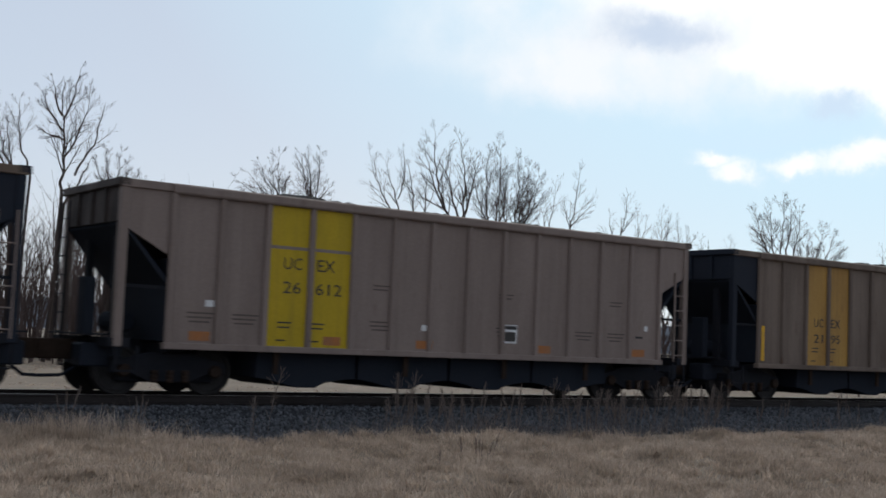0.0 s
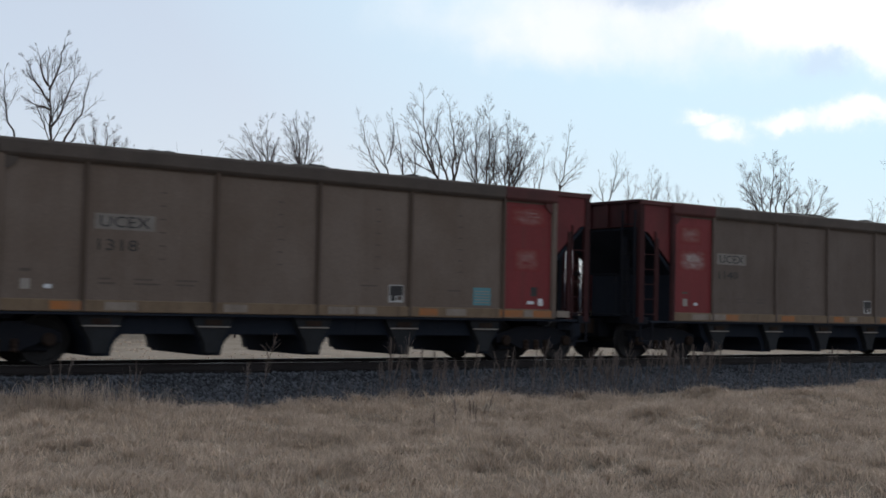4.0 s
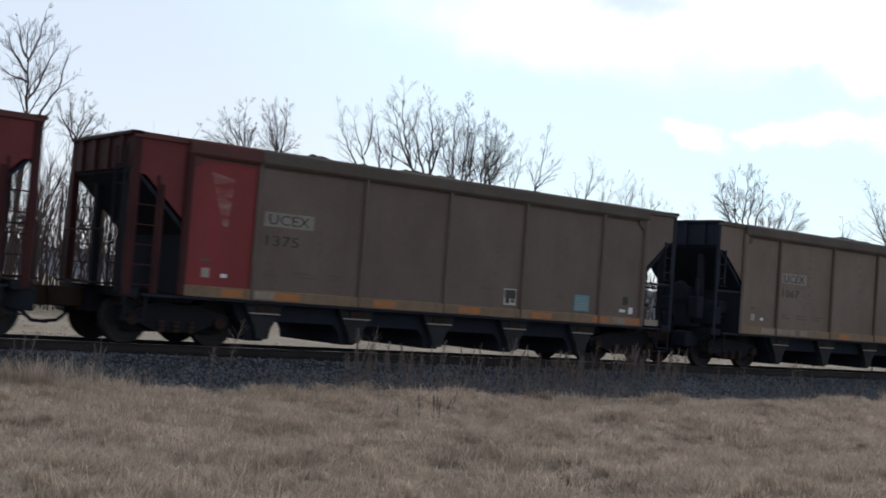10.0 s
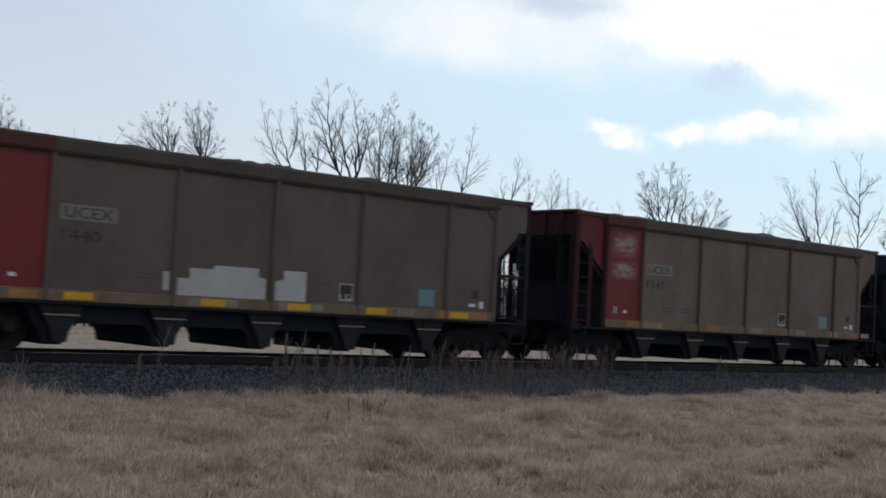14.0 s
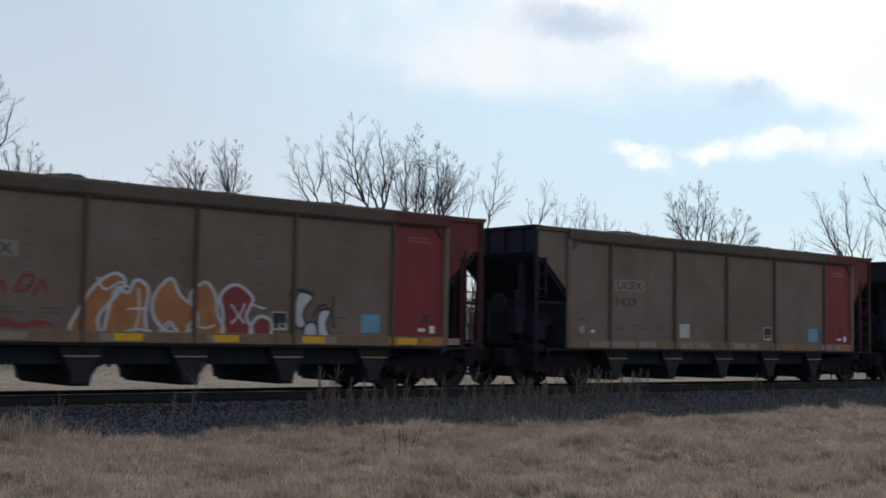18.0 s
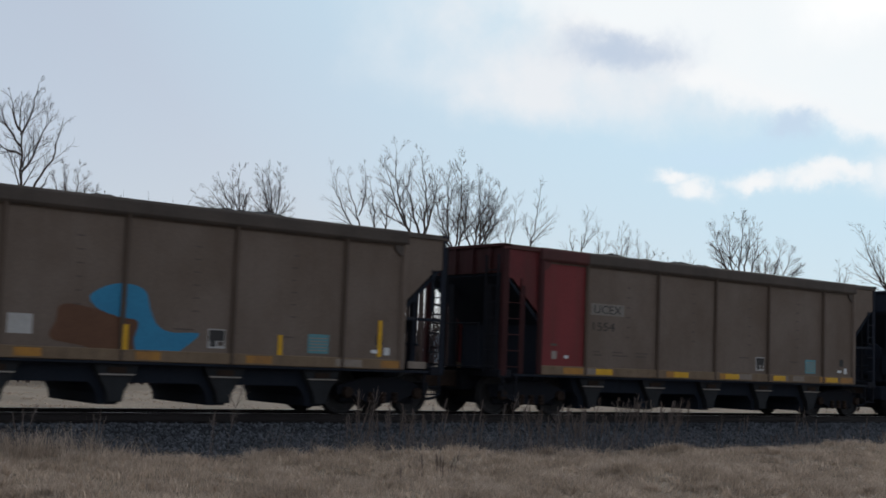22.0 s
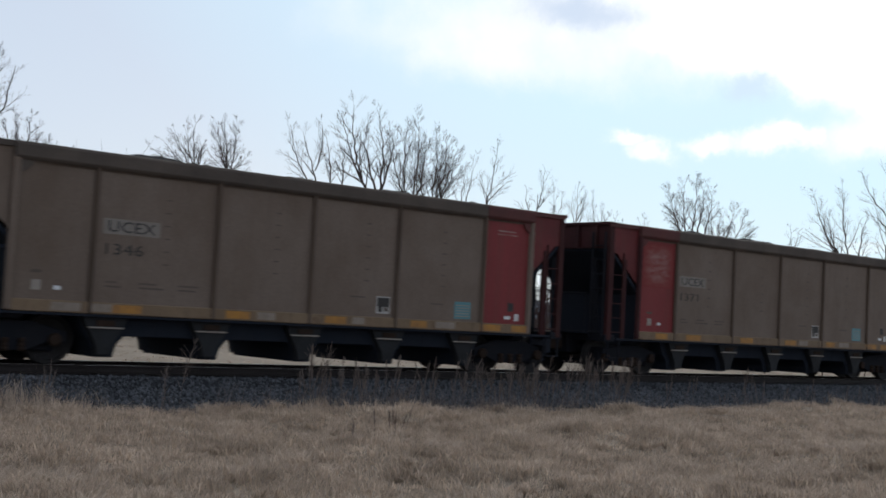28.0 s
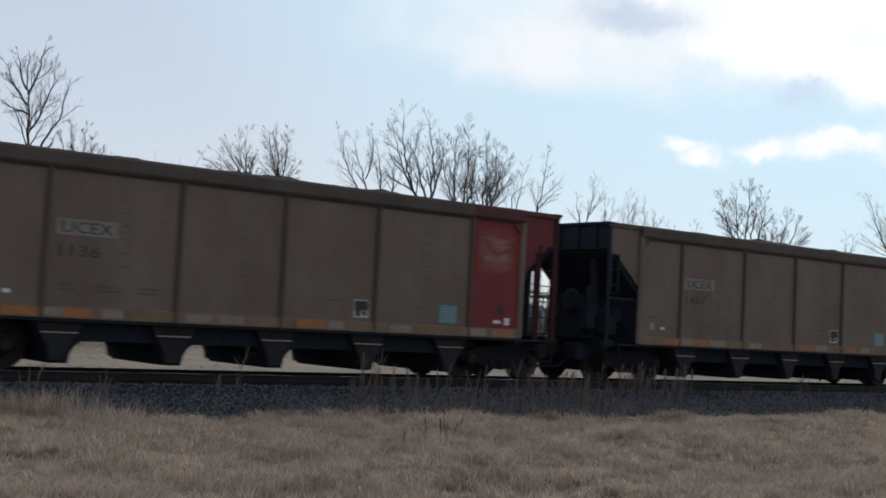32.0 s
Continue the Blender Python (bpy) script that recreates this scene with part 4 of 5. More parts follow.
def washed(name, under, pale, strong, rows):
    """Paint scrubbed pale in horizontal smears that fade out towards the rim of the patch."""
    m = bpy.data.materials.new(name)
    m.use_nodes = True
    t = m.node_tree
    b = t.nodes["Principled BSDF"]
    coord = t.nodes.new("ShaderNodeTexCoord")
    sep = t.nodes.new("ShaderNodeSeparateXYZ")
    link(t, coord.outputs["Generated"], sep.inputs[0])
    stretch = t.nodes.new("ShaderNodeMapping")
    stretch.inputs["Scale"].default_value = (2.2, 1.0, rows)
    link(t, coord.outputs["Object"], stretch.inputs[0])
    smear = node(t, "ShaderNodeTexNoise", Scale=1.6, Detail=5.0, Roughness=0.6, Distortion=0.4)
    link(t, stretch.outputs[0], smear.inputs["Vector"])
    fine = node(t, "ShaderNodeTexNoise", Scale=26.0, Detail=3.0, Roughness=0.6)
    link(t, coord.outputs["Object"], fine.inputs["Vector"])
    mask = None
    for axis, soft in ((0, 3.5), (2, 3.2)):
        c = sep.outputs[axis]
        rim = maths(t, "MULTIPLY", maths(t, "MINIMUM", c, maths(t, "SUBTRACT", 1.0, c)), soft, clamp=True)
        mask = rim if mask is None else maths(t, "MULTIPLY", mask, rim)
    worn = ramp(t, smear.outputs[0], [(0.30, (0, 0, 0)), (0.66, (1, 1, 1))])
    fac = maths(t, "MULTIPLY", maths(t, "MULTIPLY", mask, worn), strong)
    col = mix(t, fac, under, pale)
    scale = t.nodes.new("ShaderNodeVectorMath")
    scale.operation = "SCALE"
    link(t, col, scale.inputs[0])
    link(t, maths(t, "MULTIPLY_ADD", fine.outputs[0], 0.5, 0.75), scale.inputs["Scale"])
    link(t, scale.outputs[0], b.inputs["Base Color"])
    b.inputs["Roughness"].default_value = 0.65
    b.inputs["Specular IOR Level"].default_value = 0.2
    return m


WASH_STRONG = washed("scrubbed_red_paint", (0.165, 0.023, 0.021), (0.31, 0.25, 0.23), 1.0, 5.0)
WASH_DIM = washed("rubbed_red_paint", (0.165, 0.023, 0.021), (0.25, 0.15, 0.135), 0.8, 5.0)
FADED_BLUE = material("faded_blue_spray", (0.10, 0.11, 0.14), 0.65, dirt=(0.14, 0.11, 0.09), amount=0.8, blotch=4.0)
SPRAY_ORANGE = material("orange_spray", (0.30, 0.14, 0.05), 0.6, dirt=(0.22, 0.07, 0.04), amount=0.7, blotch=2.0)
SPRAY_RED = material("red_spray", (0.19, 0.035, 0.035), 0.6, dirt=(0.12, 0.03, 0.03), amount=0.5)
SPRAY_BLUE = material("blue_spray", (0.03, 0.20, 0.34), 0.6, dirt=(0.03, 0.14, 0.24), amount=0.4)
SPRAY_BROWN = material("brown_spray", (0.12, 0.055, 0.03), 0.65, amount=0.4)
SPRAY_WHITE = material("white_spray", (0.42, 0.42, 0.44), 0.6, dirt=(0.26, 0.25, 0.25), amount=0.5, blotch=3.0)
OLD_RED = material("faded_red_paint", (0.20, 0.07, 0.055), 0.65, dirt=(0.15, 0.09, 0.07), amount=0.8, blotch=1.6, streak=2.0)


def mural(car, flip):
    """Swollen white-edged letter shapes filled with orange and dark red, a small white tag, and old red scrawls."""
    swollen = [  # outline, fill
        ([(-1.62, 2.2), (-2.0, 1.95), (-2.28, 1.5), (-2.42, 1.18), (-2.2, 1.0), (-1.85, 1.02), (-1.9, 1.4), (-1.62, 1.75), (-1.4, 2.05)], SPRAY_ORANGE),
        ([(-1.55, 1.95), (-1.72, 1.5), (-1.75, 1.05), (-1.3, 0.99), (-0.98, 1.05), (-1.0, 1.5), (-0.95, 1.95), (-1.2, 2.1), (-1.35, 1.85)], SPRAY_ORANGE),
        ([(-0.5, 2.16), (-0.82, 1.85), (-0.85, 1.5), (-0.6, 1.2), (-0.2, 1.14), (0.08, 1.35), (0.0, 1.62), (-0.3, 1.85)], SPRAY_ORANGE),
        ([(0.22, 2.12), (-0.1, 1.85), (0.05, 1.5), (-0.12, 1.25), (-0.05, 1.02), (0.4, 1.0), (0.65, 1.2), (0.5, 1.5), (0.45, 1.85)], SPRAY_ORANGE),
        ([(0.88, 2.1), (0.55, 1.88), (0.62, 1.5), (0.62, 1.05), (1.05, 1.0), (1.28, 1.2), (1.12, 1.5), (1.26, 1.85)], SPRAY_RED),
        ([(1.42, 1.5), (1.22, 1.25), (1.3, 0.99), (1.62, 1.0), (1.7, 1.38)], SPRAY_RED)]
    for i, (outline, fill) in enumerate(swollen):
        line = curve(outline, True)
        blot(car, flip, "sprayed_fill", line[:-1], fill, y=1.4505, deep=0.002 + 0.0008 * i)
        stroke(car, flip, "sprayed_edge", line, 0.062, SPRAY_WHITE, y=1.4515 + 0.001 * i)
    for k, pts in enumerate(([(-1.15, 1.95), (-1.12, 1.5), (-1.2, 1.15)], [(-1.35, 1.56), (-1.1, 1.58), (-0.95, 1.55)], [(-1.4, 1.15), (-1.15, 1.2), (-0.85, 1.17)], [(-0.75, 1.1), (-0.5, 1.36), (-0.35, 1.1)],
                             [(-0.62, 1.08), (-0.48, 1.3), (-0.2, 1.05)], [(0.0, 1.3), (0.25, 1.25), (0.45, 1.32)], [(0.8, 1.35), (1.0, 1.55), (1.08, 1.75)], [(0.78, 1.72), (0.95, 1.5), (1.1, 1.35)],
                             [(-1.95, 2.12), (-1.8, 1.9), (-1.5, 2.05), (-1.35, 1.95)], [(1.2, 1.75), (1.4, 1.68), (1.55, 1.66)])):
        stroke(car, flip, "sprayed_line", curve(pts), 0.04, SPRAY_WHITE, y=1.4585 + 0.0003 * k)
    tag = [[(2.3, 1.98), (2.22, 1.6), (2.3, 1.3), (2.5, 1.34), (2.44, 1.62), (2.66, 1.9), (2.52, 2.0)], [(2.5, 1.36), (2.46, 1.08), (2.66, 0.99), (2.8, 1.16), (2.72, 1.4)], [(2.82, 1.62), (2.8, 1.2), (2.94, 0.99), (3.12, 1.1), (3.0, 1.36), (3.1, 1.66)]]
    for k, outline in enumerate(tag):
        line = curve(outline, True)
        blot(car, flip, "sprayed_fill", line[:-1], SPRAY_WHITE, y=1.4505, deep=0.002 + 0.0006 * k)
        stroke(car, flip, "sprayed_edge", line, 0.05, INK, y=1.4515 + 0.0006 * k)
    for k, pts in enumerate(([(2.1, 1.95), (2.35, 2.06), (2.7, 1.98)], [(3.18, 1.95), (3.14, 1.6), (3.2, 1.3)], [(2.66, 1.5), (2.8, 1.72), (3.0, 1.78)])):
        stroke(car, flip, "sprayed_line", curve(pts), 0.05, INK, y=1.4545 + 0.0004 * k)
    for pts in ([(-4.2, 1.86), (-4.1, 2.0), (-4.05, 1.76)], [(-3.95, 1.78), (-3.85, 1.95), (-3.8, 1.78), (-3.65, 1.98), (-3.6, 1.76)], [(-3.42, 1.78), (-3.3, 2.05), (-3.1, 2.08), (-3.2, 1.85), (-3.4, 1.82)], [(-3.1, 1.75), (-2.95, 2.02), (-2.85, 1.78)],
                [(-4.2, 1.2), (-4.0, 1.33), (-3.8, 1.2), (-3.55, 1.32), (-3.3, 1.2), (-3.0, 1.3), (-2.7, 1.22)], [(-4.1, 1.27), (-3.6, 1.24), (-2.9, 1.25)]):
        stroke(car, flip, "sprayed_line", curve(pts), 0.06, SPRAY_RED)


def decorate(car, flip, n, number):
    if n in (-1, 0, 1):
        paint, panel = {0: (TAUPE, YELLOW), 1: (RUSTY_BROWN, ORANGE), -1: (GREY_BROWN, ORANGE_FADED)}[n]
        # end colours have the shade of the end faces painted in
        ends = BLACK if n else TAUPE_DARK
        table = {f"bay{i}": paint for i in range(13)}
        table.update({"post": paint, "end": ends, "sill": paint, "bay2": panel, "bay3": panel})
        if n:
            table["endside"] = table["corner"] = BLACK
        repaint(car, table)
        words = {0: "taupe coal hopper car with a yellow panel", 1: "weathered brown coal hopper car with an orange panel", -1: "weathered grey coal hopper car with an orange panel"}[n]
        tagged(car, words, "coal car", "cars of the coal train")
        zs = (2.57, 2.11) if n == 0 else (2.12, 1.70)
        half = len(number) // 2
        for k, (mark, num) in enumerate((("UC", number[:half]), ("EX", number[half:]))):
            x = -3.76 if k == 0 else -3.02
            words_on(car, flip, mark, x, zs[0], 0.40, 0.23, INK)
            words_on(car, flip, num, x + (0.08 if len(num) > 2 else 0), zs[1], 0.195 * len(num), 0.23, INK, "car_number")
            bars(car, flip, [(x - 0.28, 1.42, 0.30, 0.03), (x - 0.28, 1.33, 0.26, 0.03), (x - 0.3, 1.08, 0.2, 0.03)], INK)
        if n == 0:
            for x in (-4.29, -3.33):
                plate(car, flip, "panel_seam", x, x + 0.88, 2.84, 2.90, TAUPE, y=1.447, deep=0.008)
            for x, z in ((-5.55, 1.66), (-0.68, 1.40), (5.8, 1.64)):
                bars(car, flip, [(x, z, 0.17 if x < 0 else 0.1, 0.12)], WHITE, "white_label")
            for x, w in ((-5.85, 0.42), (-3.02, 0.4), (-0.8, 0.42), (2.45, 0.42), (5.4, 0.42)):
                bars(car, flip, [(x, 1.03, w, 0.17)], ORANGE_MARK, "orange_label")
            tag = plate(car, flip, "tag_plate", 1.50, 1.88, 1.22, 1.62, WHITE, label="white framed tag plate")
            plate(tag, flip, "tag_field", 1.54, 1.84, 1.26, 1.46, INK, y=1.454)
            plate(tag, flip, "tag_field", 1.52, 1.86, 1.52, 1.60, INK, y=1.454)
            for x in (-5.9, -5.0, -1.95, -1.9, 1.3, 3.6, 4.6):
                bars(car, flip, [(x, 1.52, 0.55, 0.03), (x, 1.44, 0.5, 0.03), (x + 0.05, 1.36, 0.4, 0.03)], FADED)
            for x in (-1.9, 1.35, 4.65):
                bars(car, flip, [(x, 2.25, 0.4, 0.03), (x, 2.17, 0.35, 0.03)], FADED)
            bars(car, flip, [(5.5, 1.46, 0.25, 0.05)], INK)
        else:
            for x, z0, z1 in ((-6.12, 1.05, 1.95), (-0.36, 0.98, 1.85), (2.46, 1.05, 1.6), (5.84, 1.02, 1.9)):
                plate(car, flip, "reflector_strip", x, x + 0.12, z0, z1, STRIP_BRIGHT, y=1.455, label="vertical yellow reflector")
        if n == 1:
            rng = random.Random(4)
            # faint block letters, a pale scribbled tag, faint blue letters and thin dark scrawls
            for k in range(4):
                x = -5.85 + 0.29 * k
                stroke(car, flip, "faded_line", curve([(x, 2.72), (x + 0.02, 3.2), (x + 0.22, 3.16), (x + 0.06, 2.96), (x + 0.24, 2.74)]), 0.05, FADED_BLUE, y=1.4525)
            for k in range(22):
                x, z = -2.32 + 0.018 * k + rng.uniform(0.0, 0.34), 3.48 - 0.045 * k
                stroke(car, flip, "sprayed_line", curve([(x, z), (x + rng.uniform(0.1, 0.28), z + rng.uniform(-0.12, 0.08)), (x + rng.uniform(0.0, 0.15), z - rng.uniform(0.1, 0.25)), (x + rng.uniform(0.15, 0.32), z - rng.uniform(0.05, 0.3))], steps=4), rng.uniform(0.022, 0.045), SPRAY_GREY, y=1.4545 + 0.0002 * k)
            for a, b in ((-1.1, -0.85), (-0.8, -0.5), (1.2, 1.5), (1.55, 1.85), (1.95, 2.25)):
                blot(car, flip, "faded_patch", wobble(rng, a, b, 2.82, 3.22, 14, 0.25), FADED_BLUE, y=1.4525, deep=0.002)
            for x0, x1, z in ((-2.2, -1.3, 2.2), (-0.4, 0.9, 2.3), (0.3, 1.3, 1.9), (1.4, 2.4, 2.25), (1.3, 2.2, 1.6), (2.2, 3.6, 2.3), (3.4, 4.2, 2.25), (-0.9, 0.3, 1.55)):
                pts = [(x0 + (x1 - x0) * i / 7, z + rng.uniform(-0.22, 0.18)) for i in range(8)]
                stroke(car, flip, "sprayed_line", pts, 0.028, INK, y=1.4525)
            plate(car, flip, "painted_patch", -0.18, 0.12, 1.0, 3.62, PATCH_GREY, y=1.5205, label="pale weathered post paint")
            tag = plate(car, flip, "tag_plate", 2.66, 3.0, 1.0, 1.85, PATCH_WHITE, label="tall white tag plate")
            for k in range(4):
                plate(tag, flip, "tag_field", 2.675, 2.985, 1.04 + 0.2 * k, 1.20 + 0.2 * k, INK, y=1.454)
            for pts in ([(-7.1, 3.42), (-7.14, 3.62), (-7.0, 3.66), (-6.95, 3.46), (-7.1, 3.42)], [(-6.9, 3.4), (-6.88, 3.66), (-6.76, 3.42), (-6.72, 3.66)], [(-6.48, 3.62), (-6.64, 3.56), (-6.5, 3.5), (-6.66, 3.42), (-6.45, 3.4)],
                        [(-6.42, 3.64), (-6.3, 3.56), (-6.42, 3.46), (-6.28, 3.36)], [(-6.85, 3.28), (-6.6, 3.2), (-6.75, 3.1), (-6.45, 3.14)], [(-6.5, 3.02), (-6.3, 2.92), (-6.45, 2.82), (-6.28, 2.7)]):
                stroke(car, flip, "sprayed_line", curve(pts, steps=4), 0.05, SPRAY_GREY, y=1.441)
        return
    if n in (12, 13, 18):
        for ob in car.children:
            if ob.name.startswith("service_panel"):
                ob.material_slots[0].link = "OBJECT"
                ob.material_slots[0].material = BLUE
    red0, red1 = (-6.0, -4.8) if flip else (4.8, 6.0)
    if n in (9, 17):
        wash(car, flip, red0 + 0.05, red1 - 0.02, 2.72, 3.44, WASH_STRONG)
        wash(car, flip, red0 + 0.05, red1 - 0.02, 2.18, 2.715, WASH_STRONG)
    elif n == 2:
        wash(car, flip, red0 + 0.1, red1 - 0.1, 2.2, 2.72, WASH_STRONG)
        wash(car, flip, red0 + 0.1, red1 - 0.3, 2.85, 3.3, WASH_DIM)
    elif n in (21, 18, 23, 19):
        wash(car, flip, red0, red1, 2.3, 3.45, WASH_STRONG if n == 21 else WASH_DIM)
        if n == 21:
            wash(car, flip, red0, red1, 1.55, 2.295, WASH_STRONG)
    elif n in (3, 6, 22, 14, 13, 12, 20, 4, 8):
        bars(car, flip, [(red0 + 0.3, 3.28, 0.55, 0.03), (red0 + 0.3, 3.20, 0.6, 0.03)], PINK_WASH)
        if n in (3, 6, 8):
            wash(car, flip, red0 + 0.2, red1 - 0.25, 2.0, 2.5, WASH_DIM)
            wash(car, flip, red0 + 0.1, red1 - 0.1, 3.0, 3.42, WASH_DIM)
    elif n in (5, 11):
        bars(car, flip, [(red0 + 0.3, 3.28, 0.6, 0.03), (red0 + 0.3, 3.18, 0.6, 0.03)], PINK_WASH)
        stroke(car, flip, "faded_line", [(red0 + 0.7, 2.55), (red0 + 0.85, 2.85), (red0 + 1.0, 3.05), (red0 + 0.55, 2.98)], 0.05, PINK_WASH)
    if n == 7:
        blot(car, flip, "faded_line", [(red0 + 0.3, 3.3), (red0 + 0.62, 2.3), (red0 + 0.72, 2.3), (red0 + 0.8, 3.2)], PINK_DIM, y=1.4465, deep=0.006)
    if n == 10:
        for poly in ([(-2.1, 1.17), (-0.12, 1.17), (-0.12, 1.58), (-0.3, 1.62), (-0.3, 1.78), (-1.3, 1.78), (-1.35, 1.70), (-1.85, 1.70), (-1.85, 1.5), (-2.1, 1.5)],
                     [(0.1, 1.17), (0.85, 1.17), (0.85, 1.78), (0.3, 1.78), (0.3, 1.6), (0.1, 1.55)], [(-2.4, 1.25), (-2.27, 1.25), (-2.27, 1.6), (-2.4, 1.6)]):
            blot(car, flip, "whitewash_patch", poly, PATCH_WHITE, y=1.452, label="white overpainted patch")
    if n == 12:
        plate(car, flip, "white_label", -1.98, -1.58, 1.26, 1.62, PATCH_WHITE)
    if n == 13:
        mural(car, flip)
    if n == 16:
        brown = [(-1.09, 1.90), (-0.42, 1.83), (0.29, 1.68), (0.38, 1.35), (0.32, 1.0), (-0.5, 0.98), (-0.66, 1.18), (-1.27, 1.3), (-1.2, 1.6)]
        blue = [(-0.62, 2.05), (-0.42, 2.22), (-0.12, 2.32), (0.2, 2.31), (0.42, 2.2), (0.52, 1.91), (0.67, 1.63), (0.95, 1.5), (1.5, 1.5), (1.3, 1.28), (0.9, 1.03), (0.4, 0.99), (0.24, 1.3), (0.3, 1.66), (-0.07, 1.73), (-0.45, 1.85)]
        blot(car, flip, "sprayed_fill", curve(brown, True)[:-1], SPRAY_BROWN, y=1.452, label="brown sprayed shape")
        blot(car, flip, "sprayed_fill", curve(blue, True)[:-1], SPRAY_BLUE, y=1.455, label="bright blue sprayed shape")
        plate(car, flip, "white_label", -2.03, -1.6, 1.36, 1.70, PATCH_WHITE)
        stroke(car, flip, "sprayed_line", curve([(-4.5, 1.85), (-4.2, 2.0), (-4.3, 1.7), (-3.95, 2.05), (-3.8, 1.75), (-3.6, 2.05), (-3.5, 1.75), (-3.2, 2.0), (-2.9, 1.7)]), 0.04, SPRAY_WHITE)
        stroke(car, flip, "sprayed_line", [(-4.6, 1.62), (-3.9, 1.85), (-3.3, 1.66), (-2.45, 1.72)], 0.035, SPRAY_WHITE)
        stroke(car, flip, "sprayed_line", [(-2.65, 1.95), (-2.55, 2.2), (-2.35, 2.0)], 0.035, SPRAY_WHITE)
        for x, z0, z1 in ((-5.75, 1.3, 2.3), (-3.25, 1.25, 1.72), (0.0, 1.15, 1.6), (3.2, 1.15, 1.55), (5.55, 1.2, 1.95)):
            plate(car, flip, "reflector_strip", x, x + 0.1, z0, z1, STRIP_BRIGHT, y=1.456 if x else 1.522, label="vertical yellow reflector")
    if n == 18:
        for k in range(7):
            a = 2.3 + k * 0.34
            stroke(car, flip, "faded_line", [(a, 1.2), (a + 0.15, 1.75 + 0.1 * (k % 3)), (a + 0.3, 1.25)], 0.07, OLD_RED)
        blot(car, flip, "faded_patch", wobble(random.Random(3), 2.4, 4.6, 1.02, 1.35, 18, 0.1), OLD_RED, y=1.4505)
        stroke(car, flip, "sprayed_line", [(4.75, 1.5), (4.95, 1.75), (5.1, 1.45), (5.35, 1.8), (5.5, 1.5), (5.8, 1.75)], 0.05, SPRAY_ORANGE)
    if n in (10, 13, 15, 17, 26):
        for x in (-4.35, -1.6, 0.4, 2.4, 4.8):
            plate(car, flip, "reflector_strip", x, x + 0.55, 0.99, 1.125, STRIP_BRIGHT, y=1.504, label="bright yellow reflector")


def build_train():
    hopper, ribbed = build_hopper(), build_gondola()
    coals = [coal_mesh(i) for i in range(4)]
    for n, (kind, front, number) in FLEET.items():
        master = hopper if kind == "bays" else ribbed
        flip = kind == "bays" and not front
        m = pose(car_x(n, 0), TRACK, 0, 0, 0, 180 if flip else 0)
        car = copy_thing(master, m)
        car.name = "hopper_car"
        rng = random.Random(n + 50)
        if kind == "bays":
            # plain ends go near-black: the shade on them is put into the colour
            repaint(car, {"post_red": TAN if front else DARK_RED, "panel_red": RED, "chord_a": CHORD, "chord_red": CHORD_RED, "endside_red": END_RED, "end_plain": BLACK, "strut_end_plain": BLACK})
            if n in (2, 7, 8, 10, 21):
                repaint(car, {"panel": TAN_DARK, "post": TAN_DARK, "endside": TAN_DARK})
            small_marks(car, flip, rng, number)
            side = "front" if front else "rear"
            tagged(car, f"tan coal hopper car with a red panel at its {side} end", "coal car", "cars of the coal train")
        decorate(car, flip, n, number)
        load = new("coal_load", coals[n % 4])
        load.matrix_world = m
        tagged(load, "heap of black coal filling a hopper car", "coal", "coal loads of the train")
        CARS[n] = (car, load, flip)
    for master in (hopper, ribbed):
        for ob in (*master.children_recursive, master):
            bpy.data.objects.remove(ob)


build_train()


# ---- trees, woods, grass ----
def at(az, dist):
    a = radians(az)
    return math.cos(a) * dist, math.sin(a) * dist


class Twigs:
    """Gathers tapered tubes for one tree."""

    def __init__(self):
        self.v, self.f = [], []

    def add(self, p, q, r0, r1, n):
        d = (q - p).normalized()
        s = d.orthogonal().normalized()
        u = d.cross(s)
        k = len(self.v)
        for c, r in ((p, r0), (q, r1)):
            for i in range(n):
                a = 6.2832 * i / n
                self.v.append(tuple(c + s * (r * math.cos(a)) + u * (r * math.sin(a))))
        self.f += [(k + i, k + (i + 1) % n, k + n + (i + 1) % n, k + n + i) for i in range(n)]


def branch(rng, wood, fine, p, d, length, r, level, flat, dense):
    """A branch that bends upward, with slanting side branches that do the same on a smaller scale."""
    steps = (2, 4, 6)[level]
    tip = max(0.0030, r * 0.35)
    sway = (0.06, 0.08, 0.08)[level]
    lift = (0.04, 0.04, 0.04)[level]
    sign = rng.choice((-1, 1))
    g = wood if level > 1 else fine
    for i in range(steps):
        d = (d + Vector((rng.gauss(0, sway), rng.gauss(0, sway), rng.gauss(lift, sway * 0.5)))).normalized()
        q = p + d * length / steps
        r0, r1 = r + (tip - r) * i / steps, r + (tip - r) * (i + 1) / steps
        g.add(p, q, r0, r1, (3, 3, 4)[level])
        if level and i:
            s = (i + 1) / steps
            many = (0, 2.5, 2.4)[level] * dense * (1.25 - 0.6 * s)
            for _ in range(int(many) + (rng.random() < many - int(many))):
                sign = -sign
                branch(rng, wood, fine, q, aside(rng, d, flat, sign), length * 0.52 * rng.uniform(0.6, 1.2) * (1.2 - 0.75 * s), max((0.0036, 0.0058)[level - 1], r1 * rng.uniform(0.38, 0.55)), level - 1, flat, dense)
        p = q


def aside(rng, d, flat, sign):
    """A direction that slants away from d, mostly across the view of the field."""
    side = flat * sign * rng.uniform(0.3, 1.2) + Vector((rng.gauss(0, 0.55), rng.gauss(0, 0.55), rng.gauss(0, 0.15)))
    side = (side - d * side.dot(d)).normalized()
    return (d + side * rng.uniform(0.35, 0.85)).normalized()


